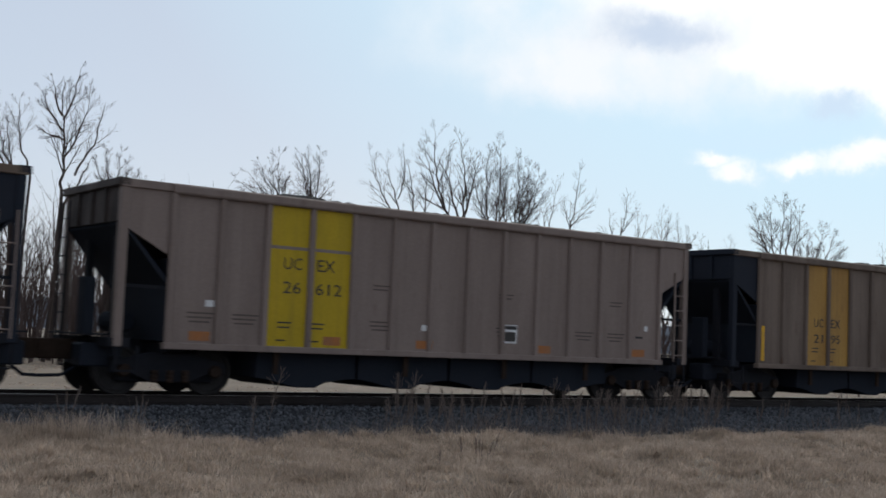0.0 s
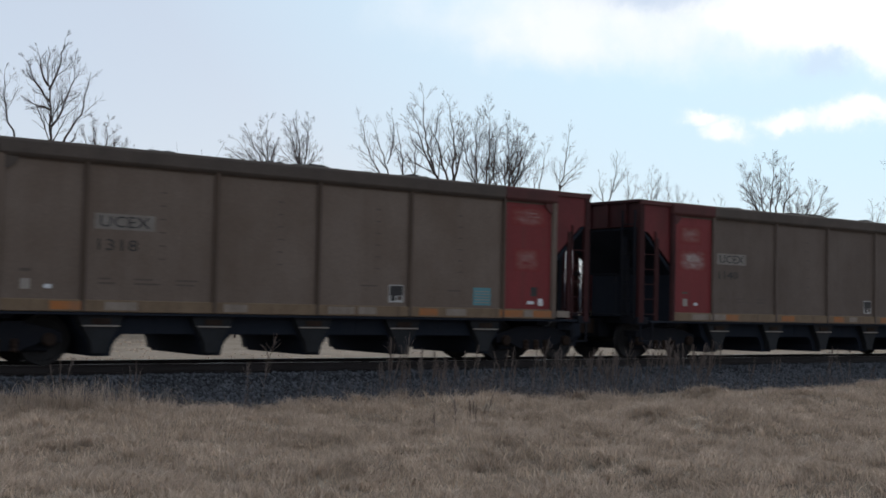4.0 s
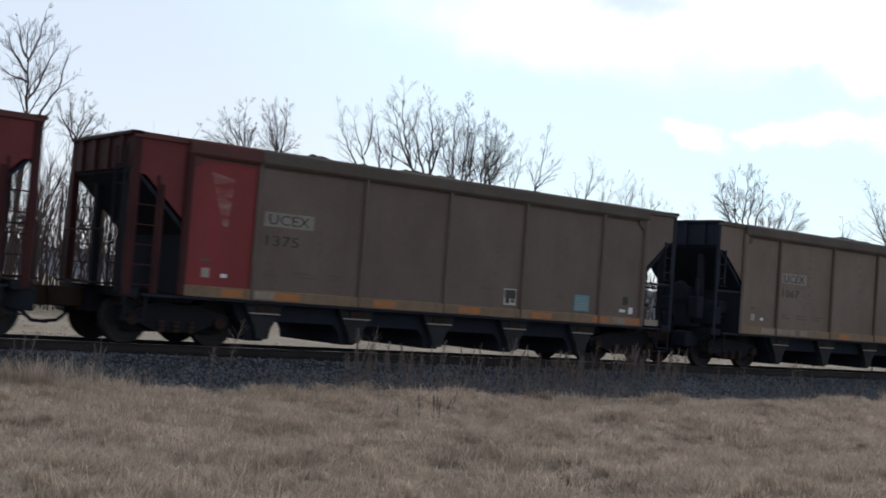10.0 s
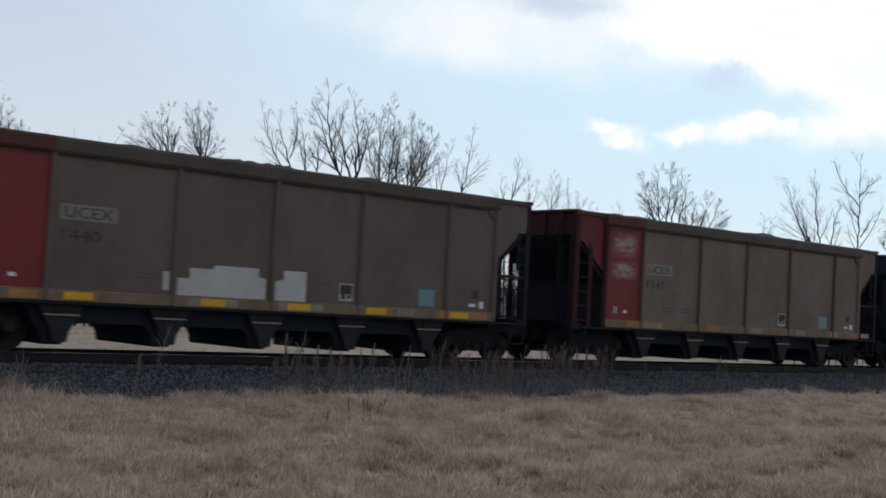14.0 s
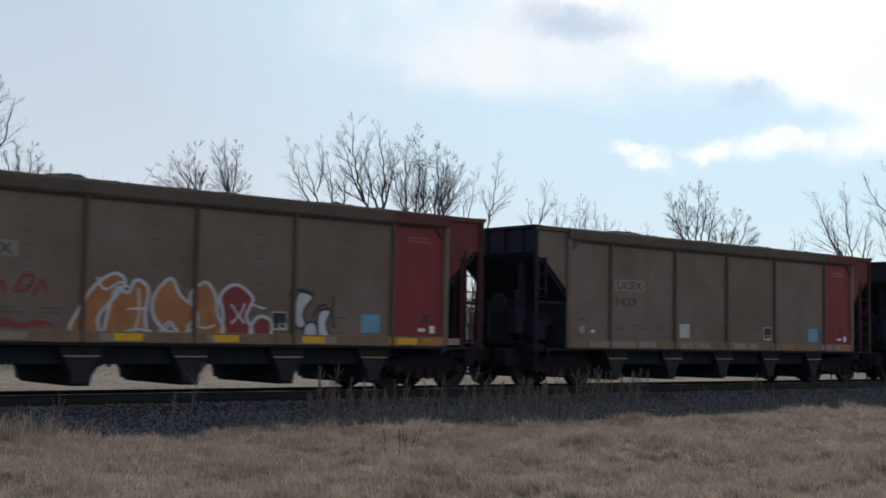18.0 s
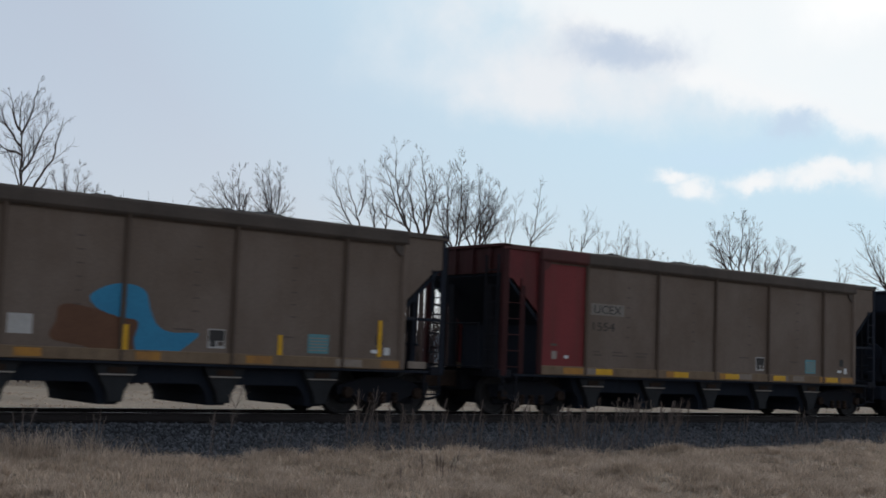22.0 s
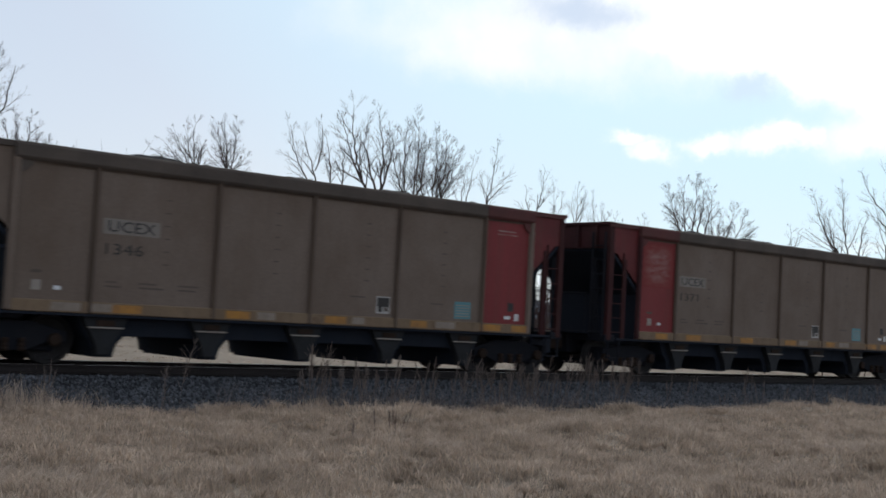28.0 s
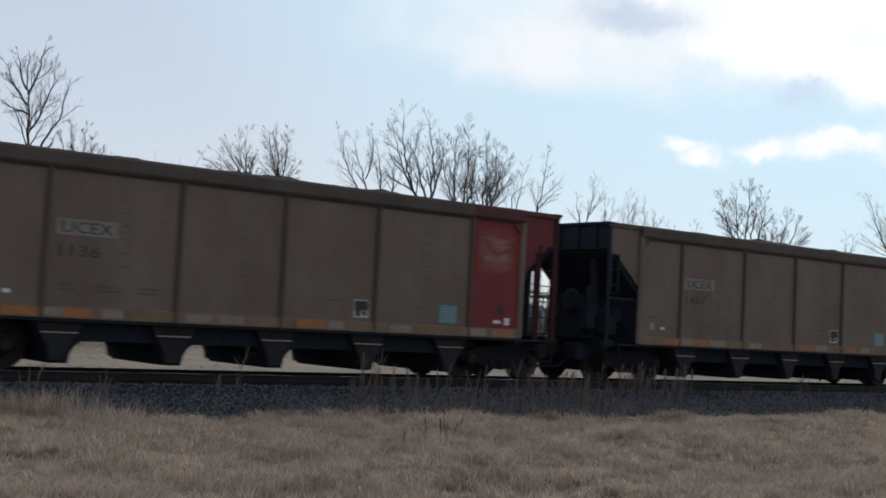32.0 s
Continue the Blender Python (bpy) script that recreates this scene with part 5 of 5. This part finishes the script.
def limb(rng, wood, fine, base, foot, end, bow, r, flat, dense):
    """A stem from the ground to the foot of a limb, and the limb itself, bowed, with its branches."""
    mid = (base + foot) / 2 + Vector((rng.gauss(0, 0.06), rng.gauss(0, 0.06), 0))
    if base != foot:
        wood.add(base, mid, r * 1.5, r * 1.3, 6)
        wood.add(mid, foot, r * 1.3, r * 1.1, 6)
    span = (end - foot).length
    knee = (foot + end) / 2 + flat * bow * span + Vector((0, 0, -0.08 * span * abs(bow) * 4))
    steps = max(6, int(span / 0.42))
    p, sign = foot, 1
    wave = [Vector((rng.gauss(0, 0.05), rng.gauss(0, 0.05), rng.gauss(0, 0.03))) for _ in range(steps + 1)]
    for i in range(steps):
        s = (i + 1) / steps
        q = foot * (1 - s) ** 2 + knee * 2 * s * (1 - s) + end * s * s + wave[i]
        r0, r1 = r * (1.1 - 0.95 * i / steps), r * (1.1 - 0.95 * s)
        wood.add(p, q, max(0.006, r0), max(0.006, r1), 5)
        d = (q - p).normalized()
        if s > 0.12:
            many = 2.1 * dense * (1.2 - 0.6 * s)
            for _ in range(int(many) + (rng.random() < many - int(many))):
                sign = -sign
                branch(rng, wood, fine, q, aside(rng, d, flat, sign), (0.34 * span + 0.35) * rng.uniform(0.45, 1.1) * (1.2 - 0.8 * s), max(0.007, r1 * rng.uniform(0.4, 0.6)), 2, flat, dense)
        p = q


def tree(az, dist, r, dense, seed, limbs, label="tall bare tree in its winter branches"):
    """Limbs are (direction and height of the foot, direction and height of the tip, bow), in degrees as seen across the field."""
    x, y = at(az, dist)
    rng = random.Random(seed)
    wood, fine = Twigs(), Twigs()
    right = Vector((math.sin(radians(az)), -math.cos(radians(az)), 0))
    ground = -0.5

    def spot(a, e, deep):
        w = Vector((math.cos(radians(az)), math.sin(radians(az)), 0))
        return right * (math.tan(radians(az - a)) * dist) + w * deep + Vector((0, 0, EYE[2] + math.tan(radians(e)) * dist - ground))

    for a0, e0, a1, e1, bow in limbs:
        base = right * (math.tan(radians(az - a0)) * dist * 0.35) + Vector((rng.gauss(0, 0.12), rng.gauss(0, 0.12), 0))
        foot, end = spot(a0, e0, rng.gauss(0, 0.1)), spot(a1, e1, rng.gauss(0, 0.8))
        end = foot + (end - foot) * 0.9
        if e0 > min(row[1] for row in limbs) + 0.7:
            base = foot
        limb(rng, wood, fine, base, foot, end, bow, r * (0.65 if base == foot else 0.85), right, dense)
    ob = new("tree")
    ob.location = (x, y, ground)
    for name, g, m in (("trunk", wood, BARK), ("crown", fine, TWIG)):
        me = bpy.data.meshes.new(name)
        me.from_pydata(g.v, [], g.f)
        me.materials.append(m)
        new(name, me).parent = ob
    return tagged(ob, label, "tree", "bare trees beyond the track")


def fan(az, low, *tips):
    """Limbs that leave one fork, bowed outward."""
    return [(az, low, a, e, 0.07 * (az - a) / (abs(az - a) + 0.3)) for a, e in tips]


TREES = [  # direction, distance, radius of a limb, density, seed, limbs
    (61.7, 74, 0.055, 0.85, 11, fan(61.7, 6.0, (62.9, 8.2), (62.3, 8.35), (61.9, 8.5), (63.4, 7.7), (61.35, 7.6), (63.95, 7.15))),
    (60.15, 74, 0.06, 0.85, 12, fan(60.15, 6.0, (61.0, 8.85), (59.9, 8.8), (60.5, 8.65), (60.85, 7.9), (59.35, 7.35))),
    (55.7, 70, 0.06, 0.62, 13, [(56.2, 5.6, 57.7, 8.8, -0.08), (55.9, 5.6, 57.0, 8.65, -0.05), (56.2, 6.6, 56.05, 9.2, 0.12), (55.5, 5.8, 55.95, 8.9, 0.1), (54.9, 5.8, 55.15, 8.4, 0.1)]),
    (53.4, 70, 0.085, 0.72, 14, [(53.5, 5.3, 55.15, 9.3, -0.08), (53.6, 5.6, 54.7, 10.4, -0.12), (53.1, 5.4, 53.4, 10.0, 0.08), (53.2, 5.6, 53.95, 9.35, -0.14), (53.1, 5.6, 52.5, 9.0, 0.06)]),
    (51.7, 72, 0.07, 0.9, 15, [(51.8, 4.8, 52.05, 9.35, -0.05), (51.7, 4.8, 51.4, 9.65, 0.06), (51.7, 5.2, 52.8, 8.4, -0.08), (51.6, 4.9, 51.0, 8.7, 0.1)]),
    (50.6, 74, 0.07, 0.95, 16, [(50.8, 4.8, 50.6, 9.1, 0.08), (50.7, 4.8, 50.0, 8.9, 0.1), (50.6, 4.8, 49.5, 7.8, 0.1), (50.6, 5.0, 49.55, 8.35, 0.08), (50.8, 5.0, 51.5, 8.2, -0.08)]),
    (49.2, 78, 0.04, 0.6, 17, [(49.2, 5.0, 48.75, 8.1, 0.08), (49.2, 5.0, 49.2, 7.2, -0.05)]),
    (48.3, 76, 0.055, 0.6, 18, [(48.3, 4.6, 47.6, 9.1, 0.07), (48.1, 5.6, 46.9, 7.0, 0.08)]),
    (45.9, 84, 0.055, 0.5, 19, [(45.95, 4.6, 45.4, 7.8, 0.12), (45.7, 5.4, 44.9, 6.4, 0.05), (45.95, 4.8, 46.25, 6.6, -0.08)]),
    (44.8, 104, 0.045, 0.6, 20, fan(44.8, 4.6, (44.95, 6.5), (44.5, 6.3))), (43.8, 108, 0.045, 0.6, 21, fan(43.8, 4.4, (43.8, 6.75), (44.2, 6.1), (43.4, 6.3))),
    (42.8, 112, 0.045, 0.65, 22, fan(42.8, 4.3, (43.2, 6.3), (42.5, 5.9), (42.2, 5.5))), (41.9, 114, 0.04, 0.6, 40, fan(41.9, 4.2, (42.0, 5.5), (41.6, 5.1))), (40.7, 116, 0.04, 0.5, 41, fan(40.7, 4.2, (40.9, 5.2), (40.6, 5.45))),
    (38.5, 86, 0.07, 0.85, 23, [(38.7, 4.0, 39.75, 6.85, -0.06), (38.6, 4.0, 38.95, 7.1, -0.08), (38.5, 4.2, 38.35, 7.3, 0.05), (38.1, 4.0, 37.55, 6.9, 0.1), (38.6, 4.2, 39.7, 5.7, -0.1), (38.3, 4.2, 37.95, 7.05, 0.05)]),
    (36.95, 90, 0.06, 0.9, 24, [(37.2, 3.8, 37.25, 5.75, -0.08), (37.1, 3.8, 36.5, 6.1, 0.05), (36.8, 3.8, 36.1, 5.7, 0.1), (36.8, 3.8, 35.6, 5.05, 0.1), (37.2, 3.8, 37.7, 5.2, -0.1)]),
    (34.0, 108, 0.045, 0.55, 25, fan(34.0, 3.5, (34.1, 5.4), (33.7, 5.0))),
    (31.6, 84, 0.07, 0.62, 26, [(31.5, 3.2, 32.0, 7.4, -0.03), (31.9, 3.4, 33.35, 7.0, -0.05), (31.8, 3.4, 32.7, 6.0, -0.08), (31.2, 3.2, 30.8, 5.9, -0.05), (31.7, 3.4, 32.7, 4.9, -0.08)]),
    (30.0, 84, 0.065, 0.5, 27, [(30.0, 3.0, 30.0, 8.35, 0.01), (30.02, 5.6, 31.25, 7.7, -0.1), (30.0, 6.0, 29.2, 7.1, 0.06), (29.9, 4.2, 29.05, 5.6, -0.06), (30.0, 5.0, 30.6, 6.1, -0.08)]),
    (28.6, 90, 0.05, 0.75, 28, fan(28.7, 3.4, (28.7, 5.15), (28.1, 5.1), (29.1, 4.6), (27.8, 4.6))),
    (71.5, 62, 0.085, 0.75, 29, [(71.5, 6.0, 71.8, 11.6, 0.02), (71.6, 8.7, 72.75, 10.5, -0.1), (71.65, 9.2, 71.0, 11.3, 0.08), (71.5, 7.6, 70.5, 10.95, 0.14), (71.55, 8.3, 72.8, 8.8, -0.05), (71.7, 9.4, 72.3, 11.2, -0.08)]),
    (71.9, 60, 0.085, 0.55, 30, [(71.0, 6.8, 69.75, 10.6, 0.1), (71.4, 5.4, 70.2, 7.8, 0.05)]),
    (73.3, 66, 0.065, 0.8, 31, [(73.6, 6.6, 74.75, 10.1, -0.08), (73.6, 6.6, 74.1, 9.5, -0.05), (72.9, 6.6, 73.6, 10.3, -0.12), (73.6, 6.6, 75.1, 8.8, -0.08), (73.7, 6.4, 75.5, 8.0, -0.06)]),
    (69.3, 66, 0.06, 0.85, 32, fan(69.3, 5.9, (69.75, 8.4), (70.2, 7.6), (69.0, 8.35), (68.5, 7.6), (68.2, 6.9))), (67.7, 70, 0.045, 0.7, 39, fan(67.75, 5.4, (67.9, 7.0), (67.3, 6.8))),
    (76.0, 66, 0.06, 0.8, 33, fan(76.0, 5.6, (76.6, 8.8), (75.8, 8.9), (75.2, 8.0))), (78.0, 66, 0.06, 0.8, 36, fan(78.0, 5.6, (78.8, 8.8), (77.9, 9.0), (77.2, 8.3))),
    (66.0, 72, 0.045, 0.75, 35, fan(66.0, 3.8, (66.5, 5.4), (65.9, 5.6), (65.4, 5.2)))]


def build_trees():
    for row in TREES:
        tree(*row)


def build_thicket():
    """Saplings and brush under the trees, and far woods with haze in their colour."""
    rng = random.Random(5)
    g = Twigs()
    for k in range(1150):
        tall = k < 800
        x, y = at(rng.uniform(65, 84) if k < 500 else rng.uniform(40, 66) if tall else rng.uniform(26, 82), rng.uniform(56, 92))
        h = rng.uniform(4.5, 7.6) if k < 500 else rng.uniform(2.8, 4.8) if tall else rng.uniform(2.0, 4.5)
        p, r = Vector((x, y, -0.5)), rng.uniform(0.035, 0.09) if tall else rng.uniform(0.02, 0.05)
        d = Vector((rng.gauss(0, 0.12), rng.gauss(0, 0.12), 1)).normalized()
        for i in range(5):
            q = p + d * h / 5
            g.add(p, q, r, r * 0.8, 3)
            if i > 0:
                for _ in range(4):
                    s = (d + Vector((rng.gauss(0, 0.6), rng.gauss(0, 0.6), rng.uniform(0, 0.4)))).normalized()
                    g.add(q, q + s * h * rng.uniform(0.12, 0.3), r * 0.45, r * 0.2, 3)
            p, r = q, r * 0.8
            d = (d + Vector((rng.gauss(0, 0.1), rng.gauss(0, 0.1), 0.05))).normalized()
    me = bpy.data.meshes.new("thicket")
    me.from_pydata(g.v, [], g.f)
    me.materials.append(TWIG)
    tagged(new("thicket", me), "thin bare saplings and brush under the trees", "brush", kind="stuff")
    # air haze is mixed into this base colour, paler and bluer than wood
    far = material("haze_tinted_woods", (0.25, 0.275, 0.315), 1.0, amount=0.4, blotch=0.02, grain=0.4, bump=0.0)
    v, f, n = [], [], 700
    for i in range(n + 1):
        a = radians(-10 + 120 * i / n)
        h = 17.5 + 1.2 * math.sin(i * 0.11) + 0.8 * math.sin(i * 0.37 + 1) + rng.uniform(-0.8, 0.8)
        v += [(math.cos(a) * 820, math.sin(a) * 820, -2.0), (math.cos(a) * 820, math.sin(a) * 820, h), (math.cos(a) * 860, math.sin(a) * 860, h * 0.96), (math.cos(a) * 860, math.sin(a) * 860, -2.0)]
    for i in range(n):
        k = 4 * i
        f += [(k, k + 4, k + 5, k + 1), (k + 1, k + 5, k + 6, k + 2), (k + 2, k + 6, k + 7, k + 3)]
    tagged(new("backdrop", mesh("backdrop", (v, f), far)), "line of distant woods with blue-grey haze painted into the colour", "distant woods", kind="structure")


def blades(rng, x, y, z, per, tall, wide, bend):
    """Tufts of bent blades: arrays of verts and triangle faces."""
    n = len(x)
    m = n * per
    bx, by, bz = np.repeat(x, per) + rng.normal(0, 0.05, m), np.repeat(y, per) + rng.normal(0, 0.05, m), np.repeat(z, per)
    h = np.repeat(tall, per) * rng.uniform(0.55, 1.1, m)
    a, k = rng.uniform(0, 6.283, m), rng.uniform(0.2, 1.0, m) * bend
    lean = np.repeat(rng.uniform(0, 6.283, n), per)
    dx, dy = np.cos(a) * k + 0.35 * np.cos(lean), np.sin(a) * k + 0.35 * np.sin(lean)
    w = wide * rng.uniform(0.6, 1.3, m)
    px, py = np.cos(a + 1.57) * w, np.sin(a + 1.57) * w
    pts = [np.stack([bx - px, by - py, bz - 0.02], 1), np.stack([bx + px, by + py, bz - 0.02], 1),
           np.stack([bx + dx * h * 0.45 - px * 0.7, by + dy * h * 0.45 - py * 0.7, bz + h * 0.62], 1), np.stack([bx + dx * h * 0.45 + px * 0.7, by + dy * h * 0.45 + py * 0.7, bz + h * 0.62], 1),
           np.stack([bx + dx * h * 1.1, by + dy * h * 1.1, bz + h * 0.9], 1)]
    v = np.stack(pts, 1).reshape(-1, 3)
    t = np.array([(0, 1, 3), (0, 3, 2), (2, 3, 4)])
    return v, (t[None] + 5 * np.arange(m)[:, None, None]).reshape(-1, 3)


def build_grass():
    rng = np.random.default_rng(3)
    n = 60000
    az, dist = rng.uniform(radians(24), radians(80), n), np.sqrt(rng.uniform(9.6 ** 2, 42.0 ** 2, n) * rng.uniform(0.35, 1.0, n))
    x, y = dist * np.cos(az), dist * np.sin(az)
    edge = 17.75 + 0.35 * np.sin(x * 1.3) + 0.22 * np.sin(x * 3.1 + 1) + 0.12 * np.sin(x * 7.3) + np.clip((8.5 - x) * 0.4, 0, 1.1)
    keep = (y < edge) & (dist > 9.2)
    x, y, edge = x[keep], y[keep], edge[keep]
    z = np.array([ground_height(a, b) for a, b in zip(x, y)])
    clump = 0.5 + 0.5 * np.sin(x * 2.7 + 1.3 * np.sin(y * 2.1)) * np.sin(y * 3.3 + 0.8 * np.sin(x * 1.9))
    tall = rng.uniform(0.06, 0.13, len(x)) * (0.55 + 0.95 * clump) * (1 + 0.9 * np.clip(1 - (edge - y) / 0.5, 0, 1))
    v, f = blades(rng, x, y, z, 7, tall, 0.0065, 1.35)
    # rough tussocks
    k = 2600
    az, dist = rng.uniform(radians(24), radians(80), k), np.sqrt(rng.uniform(9.6 ** 2, 40.0 ** 2, k) * rng.uniform(0.3, 1.0, k))
    x, y = dist * np.cos(az), dist * np.sin(az)
    keep = (y < 17.85 + 0.35 * np.sin(x * 1.3) + 0.22 * np.sin(x * 3.1 + 1) + np.clip((8.5 - x) * 0.4, 0, 1.1)) & (dist > 9.2)
    x, y = x[keep], y[keep]
    z = np.array([ground_height(a, b) for a, b in zip(x, y)])
    v2, f2 = blades(rng, x, y, z, 42, rng.uniform(0.10, 0.22, len(x)), 0.006, 1.7)
    v, f = np.concatenate([v, v2]), np.concatenate([f, f2 + len(v)])
    tagged(new("grass", fast_mesh("grass", v, f, STRAW)), "matted dry straw-coloured winter grass", "grass", kind="stuff")
    # the field beyond the track
    n = 16000
    x, y = rng.uniform(-5, 90, n), rng.uniform(26.3, 60, n)
    z = np.array([ground_height(a, b) for a, b in zip(x, y)])
    v, f = blades(rng, x, y, z, 5, rng.uniform(0.012, 0.03, n), 0.014, 1.6)
    tagged(new("field_grass", fast_mesh("field_grass", v, f, STRAW)), "dry straw-coloured grass of the far field", "grass", kind="stuff")


def weed(x, y, tall, seed, stalks=1, bushy=1.0):
    """A dead weed: thin stalks, each with a feathery head."""
    rng = random.Random(seed)
    z = ground_height(x, y) if y < 18.0 else max(ground_height(x, y), -0.70 + (y - 18.0) * 0.158)
    ob = new("weed")
    ob.location = (x, y, z - 0.02)
    g = Twigs()
    for _ in range(stalks):
        p = Vector((rng.gauss(0, 0.09) * (stalks > 1), rng.gauss(0, 0.09) * (stalks > 1), 0))
        d = Vector((rng.gauss(0, 0.2), rng.gauss(0, 0.2), 1)).normalized()
        h, r = tall * rng.uniform(0.5, 1.0), 0.0031
        for i in range(12):
            q = p + d * h / 12
            g.add(p, q, r, r * 0.95, 3)
            if i > 5:
                # a spindle-shaped plume of fine upright fibres
                plump = math.sin(min(1.0, (i - 5) / 6.5) * 2.9) * bushy
                for _ in range(rng.randint(6, 10)):
                    s = (d * rng.uniform(1.1, 2.0) + Vector((rng.gauss(0, 0.62), rng.gauss(0, 0.62), 0)) * plump).normalized()
                    e = q + s * h * rng.uniform(0.05, 0.15) * (0.4 + 0.6 * plump)
                    g.add(q + d * rng.uniform(-0.08, 0) * h, e, 0.0017, 0.0019, 3)
            elif i > 1 and rng.random() < 0.5:
                s = (d + Vector((rng.gauss(0, 0.5), rng.gauss(0, 0.5), 0))).normalized()
                g.add(q, q + s * h * rng.uniform(0.08, 0.2), 0.0035, 0.002, 3)
            p, r = q, r * 0.96
            d = (d + Vector((rng.gauss(0, 0.04), rng.gauss(0, 0.04), 0.02))).normalized()
    me = bpy.data.meshes.new("stem")
    me.from_pydata(g.v, [], g.f)
    me.materials.append(WEED)
    stems = tagged(new("stem", me), kind="stuff")
    stems.parent = ob
    return tagged(ob, "dead brown weed stalks beside the ballast", "weed", "dead weeds along the track")


def build_weeds():
    rng = random.Random(9)
    weed(9.07, 17.2, 1.5, 4, 2, 2.0)
    rows = [(12.0, 17.6, 1.1, 3), (12.6, 18.2, 1.0, 3), (13.0, 18.4, 0.9, 2), (13.9, 18.4, 1.2, 3), (14.4, 18.2, 0.9, 3), (14.9, 17.9, 1.0, 3), (15.3, 18.4, 1.1, 3), (16.0, 18.0, 0.9, 3), (16.6, 18.2, 1.1, 4),
            (17.2, 18.4, 1.0, 4), (17.8, 18.2, 1.2, 4), (18.4, 18.4, 1.0, 3), (19.2, 18.5, 0.9, 3), (20.1, 18.5, 1.1, 4), (21.0, 18.4, 0.9, 3), (22.7, 18.6, 1.0, 4), (23.6, 18.5, 0.8, 3), (25.8, 18.6, 1.0, 5),
            (6.5, 18.5, 0.8, 3), (7.6, 18.4, 0.8, 3), (11.0, 14.2, 0.5, 3), (11.4, 14.4, 0.5, 3), (10.3, 14.0, 0.4, 2)]
    for i, (x, y, h, k) in enumerate(rows):
        weed(x, y, h, 20 + i, k)
    for i in range(38):
        weed(rng.uniform(11.3, 21), rng.uniform(17.6, 18.7), rng.uniform(0.75, 1.5), 100 + i, 2, 1.6)
    # fine dry stalks between the weeds
    g = np.random.default_rng(8)
    n = 420
    x, y = np.where(g.random(n) < 0.6, g.normal(15.5, 2.6, n), g.uniform(5.2, 30, n)), g.uniform(17.5, 18.5, n)
    z = np.array([ground_height(a, b) for a, b in zip(x, y)])
    v, f = blades(g, x, y, z, 3, g.uniform(0.25, 0.75, n), 0.0028, 0.35)
    # a taller tuft of pale straw at the foot of the ballast
    n = 150
    x, y = g.normal(6.7, 0.75, n), g.uniform(17.9, 18.5, n)
    z = np.array([ground_height(a, b) for a, b in zip(x, y)])
    v2, f2 = blades(g, x, y, z, 9, g.uniform(0.2, 0.55, n), 0.0034, 0.7)
    tagged(new("straw_tuft", fast_mesh("straw_tuft", v2, f2, STRAW)), "tall pale straw tuft beside the ballast", "grass", kind="stuff")
    tagged(new("dry_stalks", fast_mesh("dry_stalks", v, f, WEED)), "thin dry grass stalks along the ballast", "grass", kind="stuff")
    for i in range(25):
        weed(rng.uniform(24, 38), rng.uniform(17.9, 18.6), rng.uniform(0.4, 0.8), 200 + i, 3)


build_trees()
build_thicket()
build_grass()
build_weeds()


# ---- what moves ----
def motions():
    for n, (car, load, flip) in CARS.items():
        rows = [(t, pose(car_x(n, t), TRACK, 0, 0, 0, 180 if flip else 0)) for t in range(0, 33, 4)]
        walk(car, rows)
        walk(load, rows)
        # wheels roll while the car is before the camera
        seen = [k / 30 for k in range(0, 961) if -14 < car_x(n, k / 30) < 62]
        if not seen:
            continue
        for truck in car.children:
            if not truck.name.startswith("truck"):
                continue
            for w in truck.children:
                if not w.name.startswith("wheelset"):
                    continue
                at0 = Vector(w.location)
                spin = [(t, Matrix.Translation(at0) @ pose(0, 0, 0, 0, math.degrees(car_x(n, t) / 0.457) * (-1 if flip else 1) % 360, 0)) for t in seen]
                if seen[0] > 0:
                    spin.insert(0, (0, spin[0][1]))
                if seen[-1] < 32:
                    spin.append((32, spin[-1][1]))
                walk(w, spin)


motions()
